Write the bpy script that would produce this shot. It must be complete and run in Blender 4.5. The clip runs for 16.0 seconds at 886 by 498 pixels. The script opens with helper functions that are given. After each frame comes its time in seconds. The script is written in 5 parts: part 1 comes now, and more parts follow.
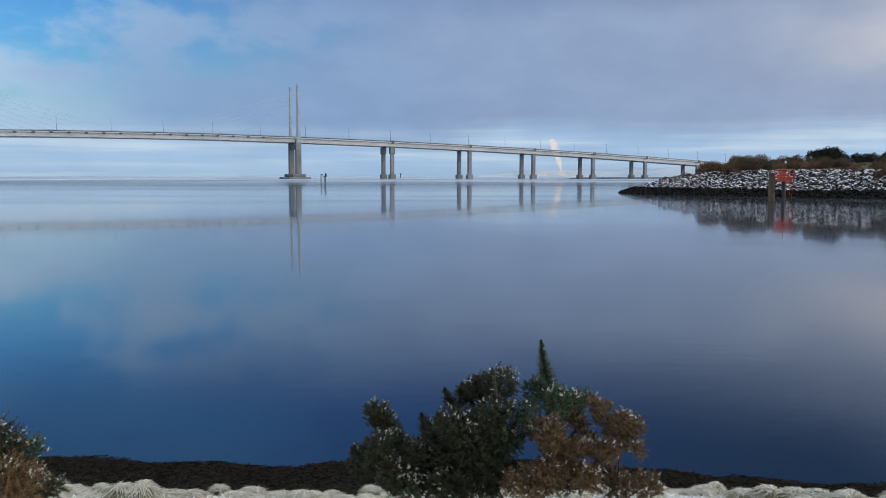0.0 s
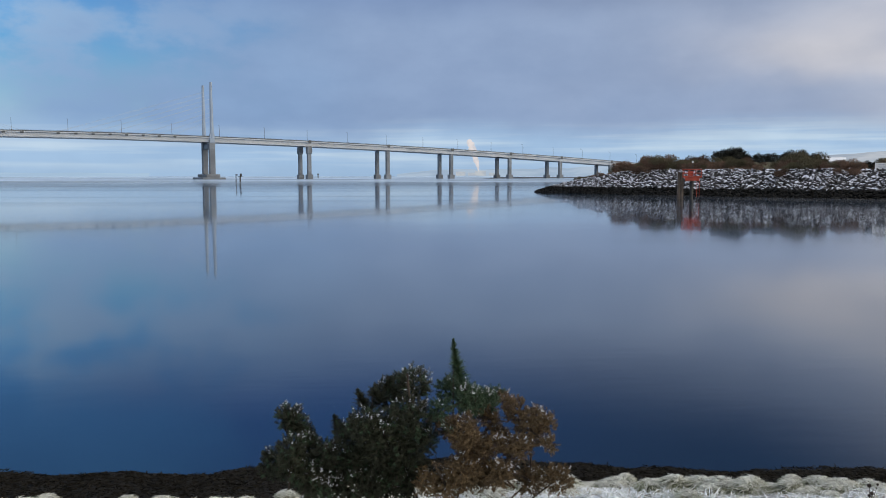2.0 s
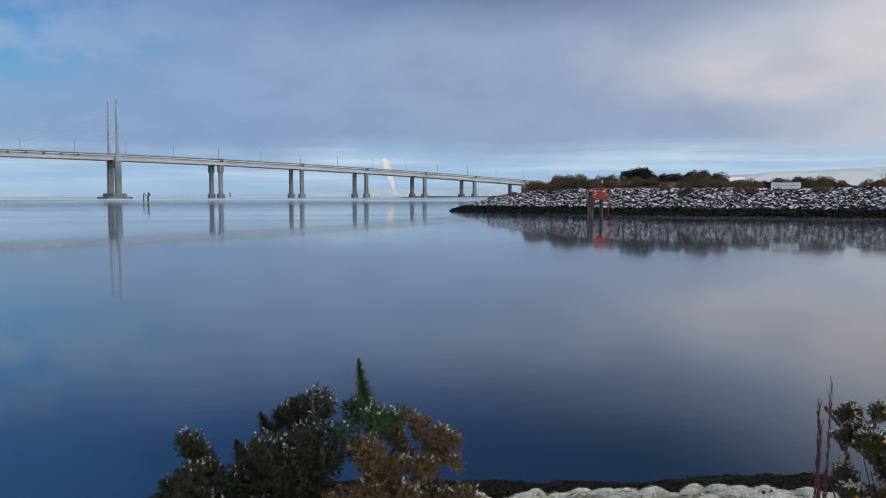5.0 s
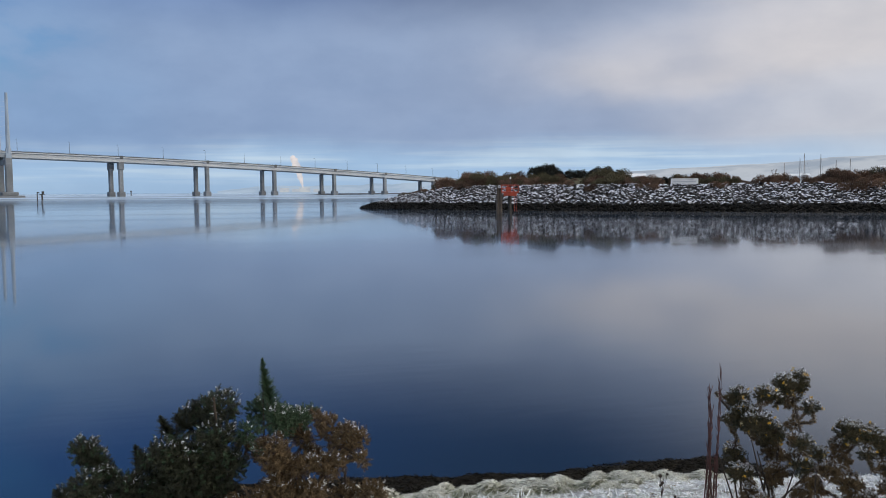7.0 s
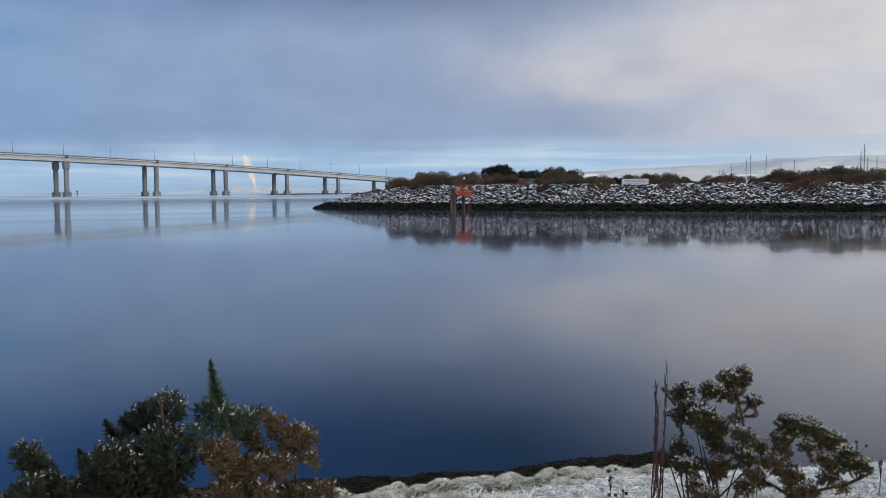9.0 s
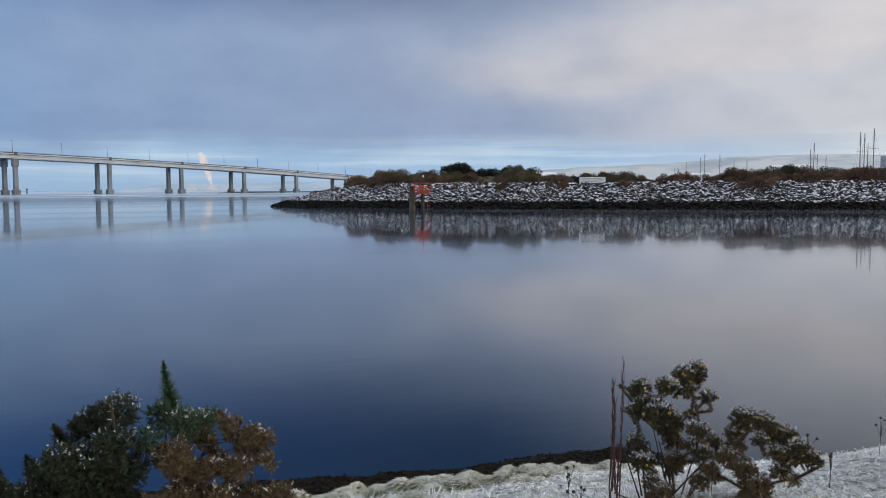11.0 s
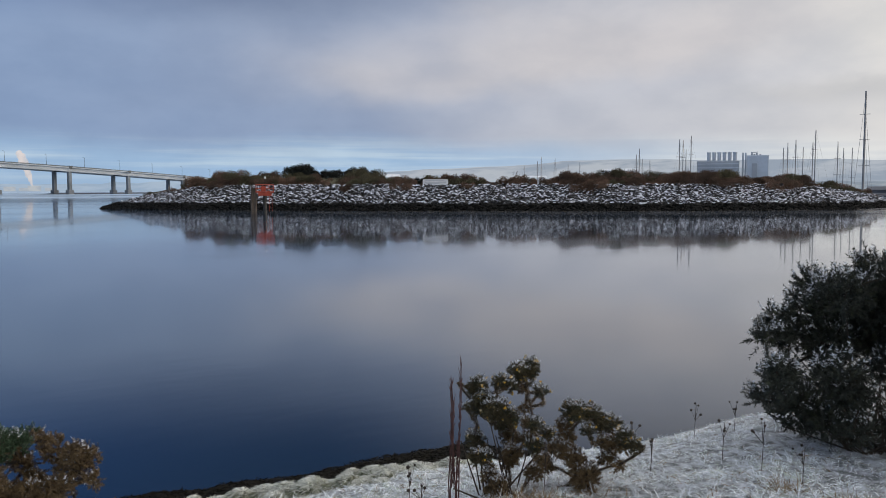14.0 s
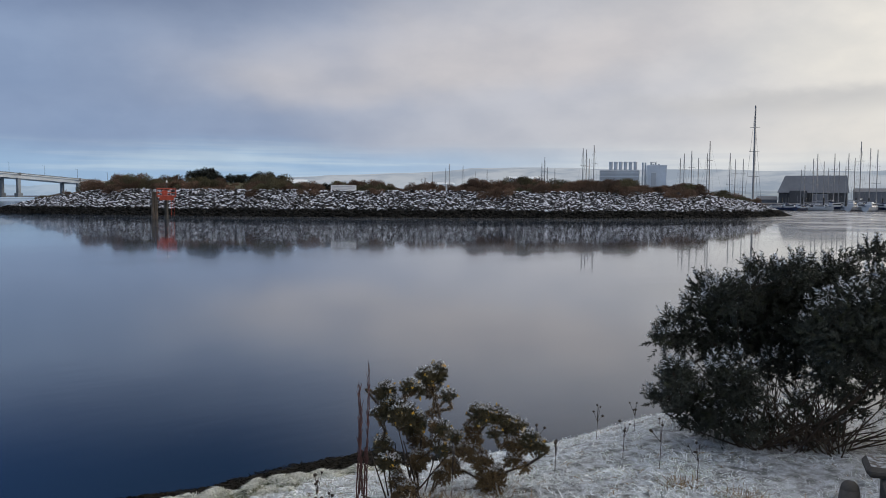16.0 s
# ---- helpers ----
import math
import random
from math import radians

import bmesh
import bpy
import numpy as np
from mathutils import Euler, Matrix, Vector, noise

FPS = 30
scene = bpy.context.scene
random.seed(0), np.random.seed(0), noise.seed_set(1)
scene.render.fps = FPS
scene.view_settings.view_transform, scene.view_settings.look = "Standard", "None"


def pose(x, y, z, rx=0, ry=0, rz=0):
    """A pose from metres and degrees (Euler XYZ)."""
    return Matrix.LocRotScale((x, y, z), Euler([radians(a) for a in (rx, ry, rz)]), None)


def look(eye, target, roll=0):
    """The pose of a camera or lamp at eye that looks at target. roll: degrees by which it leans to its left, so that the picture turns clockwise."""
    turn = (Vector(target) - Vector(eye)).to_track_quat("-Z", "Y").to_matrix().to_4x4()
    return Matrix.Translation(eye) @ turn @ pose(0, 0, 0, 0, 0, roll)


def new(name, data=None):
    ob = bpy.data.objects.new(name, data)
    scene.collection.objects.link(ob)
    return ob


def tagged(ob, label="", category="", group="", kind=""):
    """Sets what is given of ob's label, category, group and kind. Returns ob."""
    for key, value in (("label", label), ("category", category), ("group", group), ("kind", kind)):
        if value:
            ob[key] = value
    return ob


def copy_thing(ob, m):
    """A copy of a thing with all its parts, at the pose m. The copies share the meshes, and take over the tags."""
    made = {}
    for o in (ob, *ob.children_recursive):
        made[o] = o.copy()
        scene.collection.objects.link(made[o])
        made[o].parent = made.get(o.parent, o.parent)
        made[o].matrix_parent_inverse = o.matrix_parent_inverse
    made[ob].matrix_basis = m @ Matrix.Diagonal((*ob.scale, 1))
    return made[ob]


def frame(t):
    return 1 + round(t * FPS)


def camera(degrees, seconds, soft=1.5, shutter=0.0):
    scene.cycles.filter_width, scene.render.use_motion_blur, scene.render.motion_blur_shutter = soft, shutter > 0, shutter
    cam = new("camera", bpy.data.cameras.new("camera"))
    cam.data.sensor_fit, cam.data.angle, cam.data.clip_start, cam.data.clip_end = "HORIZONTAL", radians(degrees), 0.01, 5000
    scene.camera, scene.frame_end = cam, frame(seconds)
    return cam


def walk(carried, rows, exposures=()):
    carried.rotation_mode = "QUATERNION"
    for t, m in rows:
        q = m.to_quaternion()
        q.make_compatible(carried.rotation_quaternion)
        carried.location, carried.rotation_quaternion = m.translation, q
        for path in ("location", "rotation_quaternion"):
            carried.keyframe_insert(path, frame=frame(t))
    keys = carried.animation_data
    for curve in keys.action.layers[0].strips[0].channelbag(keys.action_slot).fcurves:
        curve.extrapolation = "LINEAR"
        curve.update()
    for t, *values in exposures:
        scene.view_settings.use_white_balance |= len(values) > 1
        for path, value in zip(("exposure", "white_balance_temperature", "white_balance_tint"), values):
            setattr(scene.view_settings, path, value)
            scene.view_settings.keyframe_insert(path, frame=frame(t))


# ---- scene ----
cam = camera(57.0, 16.0, 0.9)
EYE = 4.0
# seconds, x, y, z from the first eye, yaw, pitch, roll
ROWS = [
    (0.0, 0.000, -0.000, 0.000, -0.00, -5.16, -0.09),
    (0.5, 0.011, -0.002, -0.003, -1.81, -5.28, -0.12),
    (1.0, 0.022, -0.002, -0.002, -3.45, -5.34, -0.04),
    (1.5, 0.029, -0.002, -0.002, -4.77, -5.34, 0.09),
    (2.0, 0.034, -0.001, 0.001, -5.71, -5.16, 0.01),
    (2.5, 0.043, -0.001, -0.000, -6.41, -4.70, -0.09),
    (3.0, 0.050, 0.003, 0.000, -7.16, -4.16, -0.09),
    (3.5, 0.062, 0.009, -0.002, -7.65, -4.05, 0.03),
    (4.0, 0.071, 0.008, -0.002, -8.97, -3.88, -0.01),
    (6.5, 0.106, -0.006, -0.005, -16.08, -4.05, 0.26),
    (7.0, 0.112, -0.022, -0.002, -17.91, -4.06, 0.30),
    (7.5, 0.116, -0.029, -0.005, -18.96, -4.06, 0.28),
    (8.0, 0.120, -0.033, -0.003, -19.88, -4.04, 0.20),
    (8.5, 0.122, -0.039, -0.004, -20.51, -4.05, 0.19),
    (9.0, 0.126, -0.039, -0.006, -21.13, -4.07, 0.27),
    (11.5, 0.141, -0.020, -0.006, -25.03, -4.22, 0.40),
    (12.0, 0.144, -0.028, -0.006, -26.50, -4.22, 0.61),
    (12.5, 0.154, -0.031, -0.003, -28.92, -4.28, 0.53),
    (13.0, 0.160, -0.031, -0.006, -31.25, -4.30, 0.44),
    (13.5, 0.160, -0.035, -0.004, -33.27, -4.26, 0.23),
    (14.0, 0.164, -0.045, -0.003, -34.86, -4.12, 0.08),
    (14.5, 0.167, -0.050, -0.002, -36.06, -3.96, 0.14),
    (15.0, 0.166, -0.056, -0.004, -37.59, -3.85, 0.05),
    (15.5, 0.160, -0.057, -0.005, -39.43, -3.73, -0.17),
    (16.0, 0.156, -0.058, -0.005, -41.26, -3.66, -0.42),
]
walk(cam, [(t, pose(x, y, EYE + z, 90 + pitch, roll, yaw)) for t, x, y, z, yaw, pitch, roll in ROWS],
     [(0.0, 0.03), (4.0, 0.03), (9.0, 0.0), (13.0, -0.06), (16.0, -0.14)])

# ---- world and light ----
SUN_AZ, SUN_EL = 105.0, 7.0


def sun_way():
    a, e = radians(SUN_AZ), radians(SUN_EL)
    return Vector((math.sin(a) * math.cos(e), math.cos(a) * math.cos(e), math.sin(e)))


class Nodes:
    """Small helper to chain shader nodes."""

    def __init__(self, tree):
        self.t = tree

    def add(self, kind, **inputs):
        n = self.t.nodes.new(kind)
        for k, v in inputs.items():
            self.put(n, k.replace("_", " "), v)
        return n

    def put(self, n, k, v):
        s = n.inputs[int(k[1:])] if k[0] == "i" and k[1:].isdigit() else n.inputs[k]
        if isinstance(v, bpy.types.NodeSocket):
            self.t.links.new(v, s)
        else:
            s.default_value = v

    def math(self, op, a, b=0.0, c=0.0, clamp=False):
        n = self.t.nodes.new("ShaderNodeMath")
        n.operation, n.use_clamp = op, clamp
        for i, v in enumerate((a, b, c)):
            self.put(n, "i%d" % i, v)
        return n.outputs[0]

    def vec(self, op, a, b=None):
        n = self.t.nodes.new("ShaderNodeVectorMath")
        n.operation = op
        self.put(n, "i0", a)
        if b is not None:
            self.put(n, "i1", b)
        return n.outputs["Value"] if op in ("DOT_PRODUCT", "LENGTH") else n.outputs[0]

    def mix(self, f, a, b, kind="MIX"):
        n = self.t.nodes.new("ShaderNodeMix")
        n.data_type, n.blend_type = "RGBA", kind
        self.put(n, "i0", f)
        for i, v in ((6, a), (7, b)):
            self.put(n, "i%d" % i, v if isinstance(v, bpy.types.NodeSocket) else (*v[:3], 1))
        return n.outputs[2]

    def step(self, x, lo, hi, a=0.0, b=1.0):
        n = self.t.nodes.new("ShaderNodeMapRange")
        n.interpolation_type = "SMOOTHSTEP"
        for i, v in enumerate((x, lo, hi, a, b)):
            self.put(n, "i%d" % i, v)
        return n.outputs[0]

    def noise(self, vector, scale, detail=3.0, rough=0.5, out=0):
        n = self.t.nodes.new("ShaderNodeTexNoise")
        if vector is not None:
            self.put(n, "Vector", vector)
        self.put(n, "Scale", scale)
        self.put(n, "Detail", detail)
        self.put(n, "Roughness", rough)
        return n.outputs[out]


def make_world():
    w = bpy.data.worlds.new("winter_morning_sky")
    scene.world = w
    w.use_nodes = True
    t = w.node_tree
    t.nodes.clear()
    n = Nodes(t)
    d = n.add("ShaderNodeTexCoord").outputs["Generated"]
    sep = n.add("ShaderNodeSeparateXYZ", Vector=d)
    x, y, z = sep.outputs
    sky = t.nodes.new("ShaderNodeTexSky")
    sky.sky_type, sky.sun_disc = "NISHITA", False
    sky.sun_elevation, sky.sun_rotation = radians(SUN_EL), radians(SUN_AZ)
    sky.altitude, sky.air_density, sky.dust_density, sky.ozone_density = 0, 1.2, 0.6, 2.0
    clear = n.vec("MULTIPLY", sky.outputs[0], (0.060, 0.135, 0.262))
    # azimuth and height over the horizon in degrees, bent a little so that cloud edges wander
    az = n.math("MULTIPLY", n.math("ARCTAN2", x, y), 57.2958)
    el = n.math("MULTIPLY", n.math("ARCSINE", z), 57.2958)
    flat = n.add("ShaderNodeCombineXYZ", X=az, Y=el, Z=0.0).outputs[0]
    toward = n.vec("DOT_PRODUCT", d, tuple(sun_way()))
    slow = n.noise(n.vec("MULTIPLY", flat, (0.040, 0.085, 1)), 1.0, 3.0, 0.5)
    soft = n.noise(n.vec("ADD", n.vec("MULTIPLY", flat, (0.085, 0.17, 1)), (7.3, 2.1, 0.0)), 1.0, 4.0, 0.5)
    wisp = n.noise(n.vec("ADD", n.vec("MULTIPLY", flat, (0.16, 0.30, 1)), (1.7, 9.4, 0.0)), 1.0, 5.0, 0.55)
    streak = n.noise(n.vec("MULTIPLY", flat, (0.055, 1.25, 1)), 1.0, 4.0, 0.5)
    azw = n.math("ADD", az, n.math("MULTIPLY", n.math("SUBTRACT", slow, 0.5), 30.0))
    elw = n.math("ADD", el, n.math("MULTIPLY", n.math("SUBTRACT", soft, 0.5), 5.0))
    # the stratus sheet: blue-grey in the north, paler and warmer towards the sun
    cloud = n.mix(n.step(azw, -20.0, 6.0), (0.215, 0.350, 0.575), (0.262, 0.360, 0.550))
    cloud = n.mix(n.step(azw, 4.0, 30.0), cloud, (0.315, 0.385, 0.535))
    cloud = n.mix(n.step(azw, 26.0, 48.0), cloud, (0.57, 0.585, 0.645))
    cloud = n.mix(n.step(azw, 46.0, 76.0), cloud, (0.90, 0.865, 0.795))
    # its darker underside, and the bank that catches the light above it
    under = n.math("MULTIPLY", n.step(elw, 7.2, 4.0), n.step(az, -14.0, 10.0))
    cloud = n.mix(n.math("MULTIPLY", under, 0.2), cloud, n.mix(n.step(az, 24.0, 60.0), (0.225, 0.325, 0.515), (0.58, 0.585, 0.61)))
    ridge_el = n.math("ADD", 5.6, n.math("MULTIPLY", n.math("SUBTRACT", az, 22.0), 0.11))
    off = n.math("SUBTRACT", elw, ridge_el)
    bank = n.math("MULTIPLY", n.step(off, -1.6, 0.9), n.step(off, 6.5, 1.4))
    bank = n.math("MULTIPLY", bank, n.math("MULTIPLY", n.step(azw, 19.0, 40.0), n.step(az, 66.0, 52.0)))
    cloud = n.mix(n.math("MULTIPLY", bank, 0.8), cloud, (0.64, 0.615, 0.63))
    # a long grey bar in the bright quarter
    bar = n.math("SUBTRACT", n.math("ADD", el, n.math("MULTIPLY", n.math("SUBTRACT", wisp, 0.5), 2.4)), 6.3)
    bar = n.math("MULTIPLY", n.step(n.math("ABSOLUTE", bar), 1.3, 0.1), n.step(az, 50.0, 60.0))
    cloud = n.mix(n.math("MULTIPLY", bar, 0.5), cloud, (0.55, 0.55, 0.56))
    # darker vault above
    high = n.step(n.math("ADD", el, n.math("MULTIPLY", n.math("SUBTRACT", slow, 0.5), 4.0)), n.step(az, 24.0, 44.0, 9.6, 11.0), n.step(az, 24.0, 44.0, 17.5, 23.0))
    vault = n.mix(n.step(az, -6.0, 26.0), (0.035, 0.110, 0.36), (0.022, 0.048, 0.130))
    vault = n.mix(n.step(az, 26.0, 52.0), vault, (0.17, 0.165, 0.175))
    near_sun = n.step(toward, 0.80, 0.99)
    cloud = n.mix(n.math("MULTIPLY", high, n.math("SUBTRACT", 0.95, near_sun, clamp=True)), cloud, vault)
    cloud = n.mix(near_sun, cloud, (2.6, 2.25, 1.85))
    # torn open to clear sky in the north-west
    torn = n.step(n.math("ADD", n.math("ADD", azw, n.math("MULTIPLY", n.math("SUBTRACT", wisp, 0.5), 26.0)), n.math("MULTIPLY", n.math("SUBTRACT", 8.0, el), 0.4)), -25.0, -8.0)
    # even grey cloud overhead and behind, out of view: added as fill light
    back = n.math("MAXIMUM", n.step(z, 0.46, 0.75), n.step(y, 0.15, -0.45))
    cloud = n.mix(n.math("MULTIPLY", back, 0.9), cloud, n.mix(n.step(toward, 0.3, 0.95), (0.92, 0.94, 0.98), (1.75, 1.55, 1.32)))
    cover = n.math("MAXIMUM", torn, back)
    blue = n.mix(n.step(wisp, 0.42, 0.66), clear, (0.36, 0.53, 0.74))
    blue = n.mix(n.step(el, 9.5, 15.0), blue, (0.07, 0.22, 0.52))
    final = n.mix(cover, n.mix(n.step(el, 2.0, 9.0), (0.40, 0.565, 0.75), blue), cloud)
    # pale band low over the horizon, with thin bright streaks, sinking into haze
    low = n.mix(n.step(streak, 0.42, 0.64), (0.345, 0.505, 0.715), (0.50, 0.635, 0.775))
    low = n.mix(n.step(az, 30.0, 62.0), low, n.mix(n.step(streak, 0.35, 0.65), (0.62, 0.66, 0.71), (0.76, 0.78, 0.785)))
    low = n.mix(n.step(el, 1.3, 0.1), low, n.mix(n.step(az, 10.0, 50.0), (0.335, 0.485, 0.68), (0.54, 0.585, 0.64)))
    gap = n.step(n.math("ADD", el, n.math("MULTIPLY", n.math("SUBTRACT", soft, 0.5), 3.0)), 4.0, 1.7)
    final = n.mix(n.math("MULTIPLY", gap, n.math("SUBTRACT", 1.0, back)), final, low)
    final = n.vec("MULTIPLY", final, n.mix(n.step(wisp, 0.28, 0.72), (0.93, 0.94, 0.955), (1.07, 1.06, 1.045)))
    bg = n.add("ShaderNodeBackground", Color=final, Strength=1.0)
    out = n.add("ShaderNodeOutputWorld")
    t.links.new(bg.outputs[0], out.inputs[0])


make_world()
sun = new("sun", bpy.data.lights.new("sun", "SUN"))
sun.data.energy, sun.data.angle, sun.data.color = 1.2, radians(16), (1.0, 0.86, 0.70)
sun.matrix_world = look(sun_way() * 100, (0, 0, 0))

# ---- materials ----


def material(name, color, rough=0.8, metal=0.0, vary=0.25, scale=4.0, fine=40.0, bump=0.15, bump_size=0.02, color2=None,
             random_tint=0.0, island=0.0, frost=0.0, frost_color=(0.62, 0.66, 0.72), spec=0.5, patchy=0.9):
    """Colour with two scales of variation, fine relief, and frost that has settled on upward faces."""
    m = bpy.data.materials.new(name)
    m.use_nodes = True
    t = m.node_tree
    n = Nodes(t)
    bsdf = t.nodes["Principled BSDF"]
    geo = n.add("ShaderNodeNewGeometry")
    pos = geo.outputs["Position"]
    a, b = n.noise(pos, scale, 3.0), n.noise(pos, fine, 4.0, 0.6)
    c2 = color2 or tuple(v * (1 - vary) for v in color)
    c1 = tuple(min(1.0, v * (1 + vary * 0.5)) for v in color)
    col = n.mix(n.step(a, 0.3, 0.7), c2, c1)
    col = n.mix(n.math("MULTIPLY", n.step(b, 0.25, 0.75), 0.5), col, tuple(v * (1 - vary) for v in color))
    if random_tint:
        r = n.add("ShaderNodeObjectInfo").outputs["Random"]
        col = n.mix(1.0, col, n.mix(r, (1 - random_tint,) * 3, (1 + random_tint,) * 3), "MULTIPLY")
    if island:
        r = geo.outputs["Random Per Island"]
        col = n.mix(1.0, col, n.mix(r, (1 - island,) * 3, (1 + island,) * 3), "MULTIPLY")
    if frost:
        up = n.add("ShaderNodeSeparateXYZ", Vector=geo.outputs["Normal"]).outputs[2]
        f = n.step(n.math("ADD", up, n.math("MULTIPLY", n.math("SUBTRACT", b, 0.5), patchy)), 1.0 - frost, 1.25 - frost)
        col = n.mix(f, col, frost_color)
    n.put(bsdf, "Base Color", col)
    n.put(bsdf, "Roughness", n.step(b, 0.2, 0.8, max(0.0, rough - 0.1), min(1.0, rough + 0.08)))
    n.put(bsdf, "Metallic", metal)
    n.put(bsdf, "Specular IOR Level", spec)
    if bump:
        bp = n.add("ShaderNodeBump", Strength=bump, Distance=bump_size, Height=b)
        n.put(bsdf, "Normal", bp.outputs[0])
    return m


def water_material():
    m = bpy.data.materials.new("calm_water")
    m.use_nodes = True
    n = Nodes(m.node_tree)
    bsdf = m.node_tree.nodes["Principled BSDF"]
    pos = n.add("ShaderNodeNewGeometry").outputs["Position"]
    n.put(bsdf, "Base Color", (0.009, 0.025, 0.052, 1))
    n.put(bsdf, "IOR", 1.4)
    n.put(bsdf, "Coat Weight", 0.36)
    n.put(bsdf, "Coat IOR", 1.34)
    n.put(bsdf, "Coat Roughness", 0.03)
    # faint breeze patches roughen the mirror a little
    patch = n.noise(n.vec("MULTIPLY", pos, (0.006, 0.03, 1)), 1.0, 4.0, 0.6)
    breeze = n.step(n.add("ShaderNodeSeparateXYZ", Vector=pos).outputs[1], 50.0, 110.0, 0.0, 0.035)
    n.put(bsdf, "Roughness", n.math("ADD", n.step(patch, 0.45, 0.75, 0.06, 0.14), breeze))
    swell = n.noise(n.vec("MULTIPLY", pos, (0.25, 0.5, 1)), 1.0, 3.0)
    ripple = n.noise(n.vec("MULTIPLY", pos, (0.9, 3.4, 1)), 1.0, 3.0)
    h = n.math("ADD", n.math("MULTIPLY", swell, 0.012), n.math("MULTIPLY", ripple, 0.0026))
    bp = n.add("ShaderNodeBump", Strength=0.35, Distance=1.0, Height=h)
    n.put(bsdf, "Normal", bp.outputs[0])
    return m


# deck, pier, pylon and cable colours are tinted blue: distance haze put in
CONCRETE = material("hazed_pale_concrete", (0.45, 0.49, 0.53), 0.85, vary=0.2, scale=0.08, fine=0.8, bump=0.1)
PIER = material("hazed_weathered_concrete", (0.18, 0.205, 0.235), 0.9, vary=0.3, scale=0.1, fine=0.9, bump=0.1)
PYLON = material("hazed_pylon_paint", (0.25, 0.32, 0.41), 0.6, vary=0.15, scale=0.1, fine=1.0, bump=0.0)
DARK_STEEL = material("dark_steel", (0.07, 0.08, 0.09), 0.5, 0.3, vary=0.3, fine=8)
CABLE = material("hazed_cable_steel", (0.36, 0.44, 0.54), 0.5, vary=0.1, bump=0.0)
ROCK = material("frosted_rock", (0.075, 0.073, 0.076), 0.9, vary=0.45, scale=0.5, fine=5.0, bump=0.4, bump_size=0.1, random_tint=0.35,
                frost=0.46, frost_color=(0.57, 0.60, 0.67), patchy=0.8, spec=0.25)
ROCK_MASS = material("frosted_rock_mass", (0.075, 0.073, 0.076), 0.9, vary=0.45, scale=0.5, fine=5.0, bump=0.4, bump_size=0.1, island=0.35,
                     frost=0.46, frost_color=(0.57, 0.60, 0.67), patchy=0.8, spec=0.25)
WET_ROCK = material("wet_weedy_rock", (0.012, 0.012, 0.011), 0.85, vary=0.4, scale=0.8, fine=4.0, bump=0.4, bump_size=0.1, island=0.3, spec=0.15)
SOIL = material("dark_soil", (0.05, 0.045, 0.038), 0.95, vary=0.4, scale=0.6, fine=4)
FROST_TURF = material("frosted_turf", (0.72, 0.75, 0.80), 0.95, vary=0.5, scale=13.0, fine=75, bump=1.0, bump_size=0.05, color2=(0.17, 0.18, 0.17))


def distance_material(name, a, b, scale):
    """Far land seen through the morning air: haze put into a plain glowing backdrop colour."""
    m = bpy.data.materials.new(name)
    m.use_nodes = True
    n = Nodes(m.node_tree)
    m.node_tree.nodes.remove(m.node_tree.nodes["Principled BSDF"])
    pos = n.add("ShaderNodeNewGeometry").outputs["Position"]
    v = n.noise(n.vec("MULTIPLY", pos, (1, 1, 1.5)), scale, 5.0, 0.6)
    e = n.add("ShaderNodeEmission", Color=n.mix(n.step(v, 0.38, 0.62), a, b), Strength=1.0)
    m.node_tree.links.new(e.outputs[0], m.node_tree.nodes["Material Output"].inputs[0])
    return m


# hazy daylight is put into these hill and shore colours, over real snow
FAR_HILL = distance_material("hazed_snowy_hill", (0.32, 0.375, 0.455), (0.47, 0.51, 0.565), 0.004)
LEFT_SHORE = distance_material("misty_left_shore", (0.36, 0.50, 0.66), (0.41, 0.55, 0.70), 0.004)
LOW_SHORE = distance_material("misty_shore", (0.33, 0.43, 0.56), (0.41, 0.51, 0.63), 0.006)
FAR_SHORE = distance_material("hazed_town_shore", (0.25, 0.30, 0.36), (0.36, 0.40, 0.44), 0.02)
WATER = water_material()

# ---- mesh helpers ----


def mesh_from(name, verts, faces, mats, mat_index=None, smooth=False):
    me = bpy.data.meshes.new(name)
    me.from_pydata([tuple(map(float, v)) for v in verts], [], [tuple(map(int, f)) for f in faces])
    for m in (mats if isinstance(mats, (list, tuple)) else [mats]):
        me.materials.append(m)
    if mat_index is not None:
        me.polygons.foreach_set("material_index", np.asarray(mat_index, dtype=np.int32))
    if smooth:
        me.polygons.foreach_set("use_smooth", np.ones(len(me.polygons), dtype=bool))
    me.update()
    return me


def thing(name, label, category, place=(0, 0, 0), turn=0.0, group="", kind=""):
    ob = new(name)
    ob.matrix_basis = pose(*place, 0, 0, turn)
    return tagged(ob, label, category, group, kind)


def part(name, bm, mat, parent=None, label="", smooth=False):
    me = bpy.data.meshes.new(name)
    bm.to_mesh(me)
    bm.free()
    me.materials.append(mat)
    if smooth:
        me.polygons.foreach_set("use_smooth", np.ones(len(me.polygons), dtype=bool))
    ob = new(name, me)
    ob.parent = parent
    return tagged(ob, label)


def part_mesh(name, me, parent=None, label=""):
    ob = new(name, me)
    ob.parent = parent
    return tagged(ob, label)


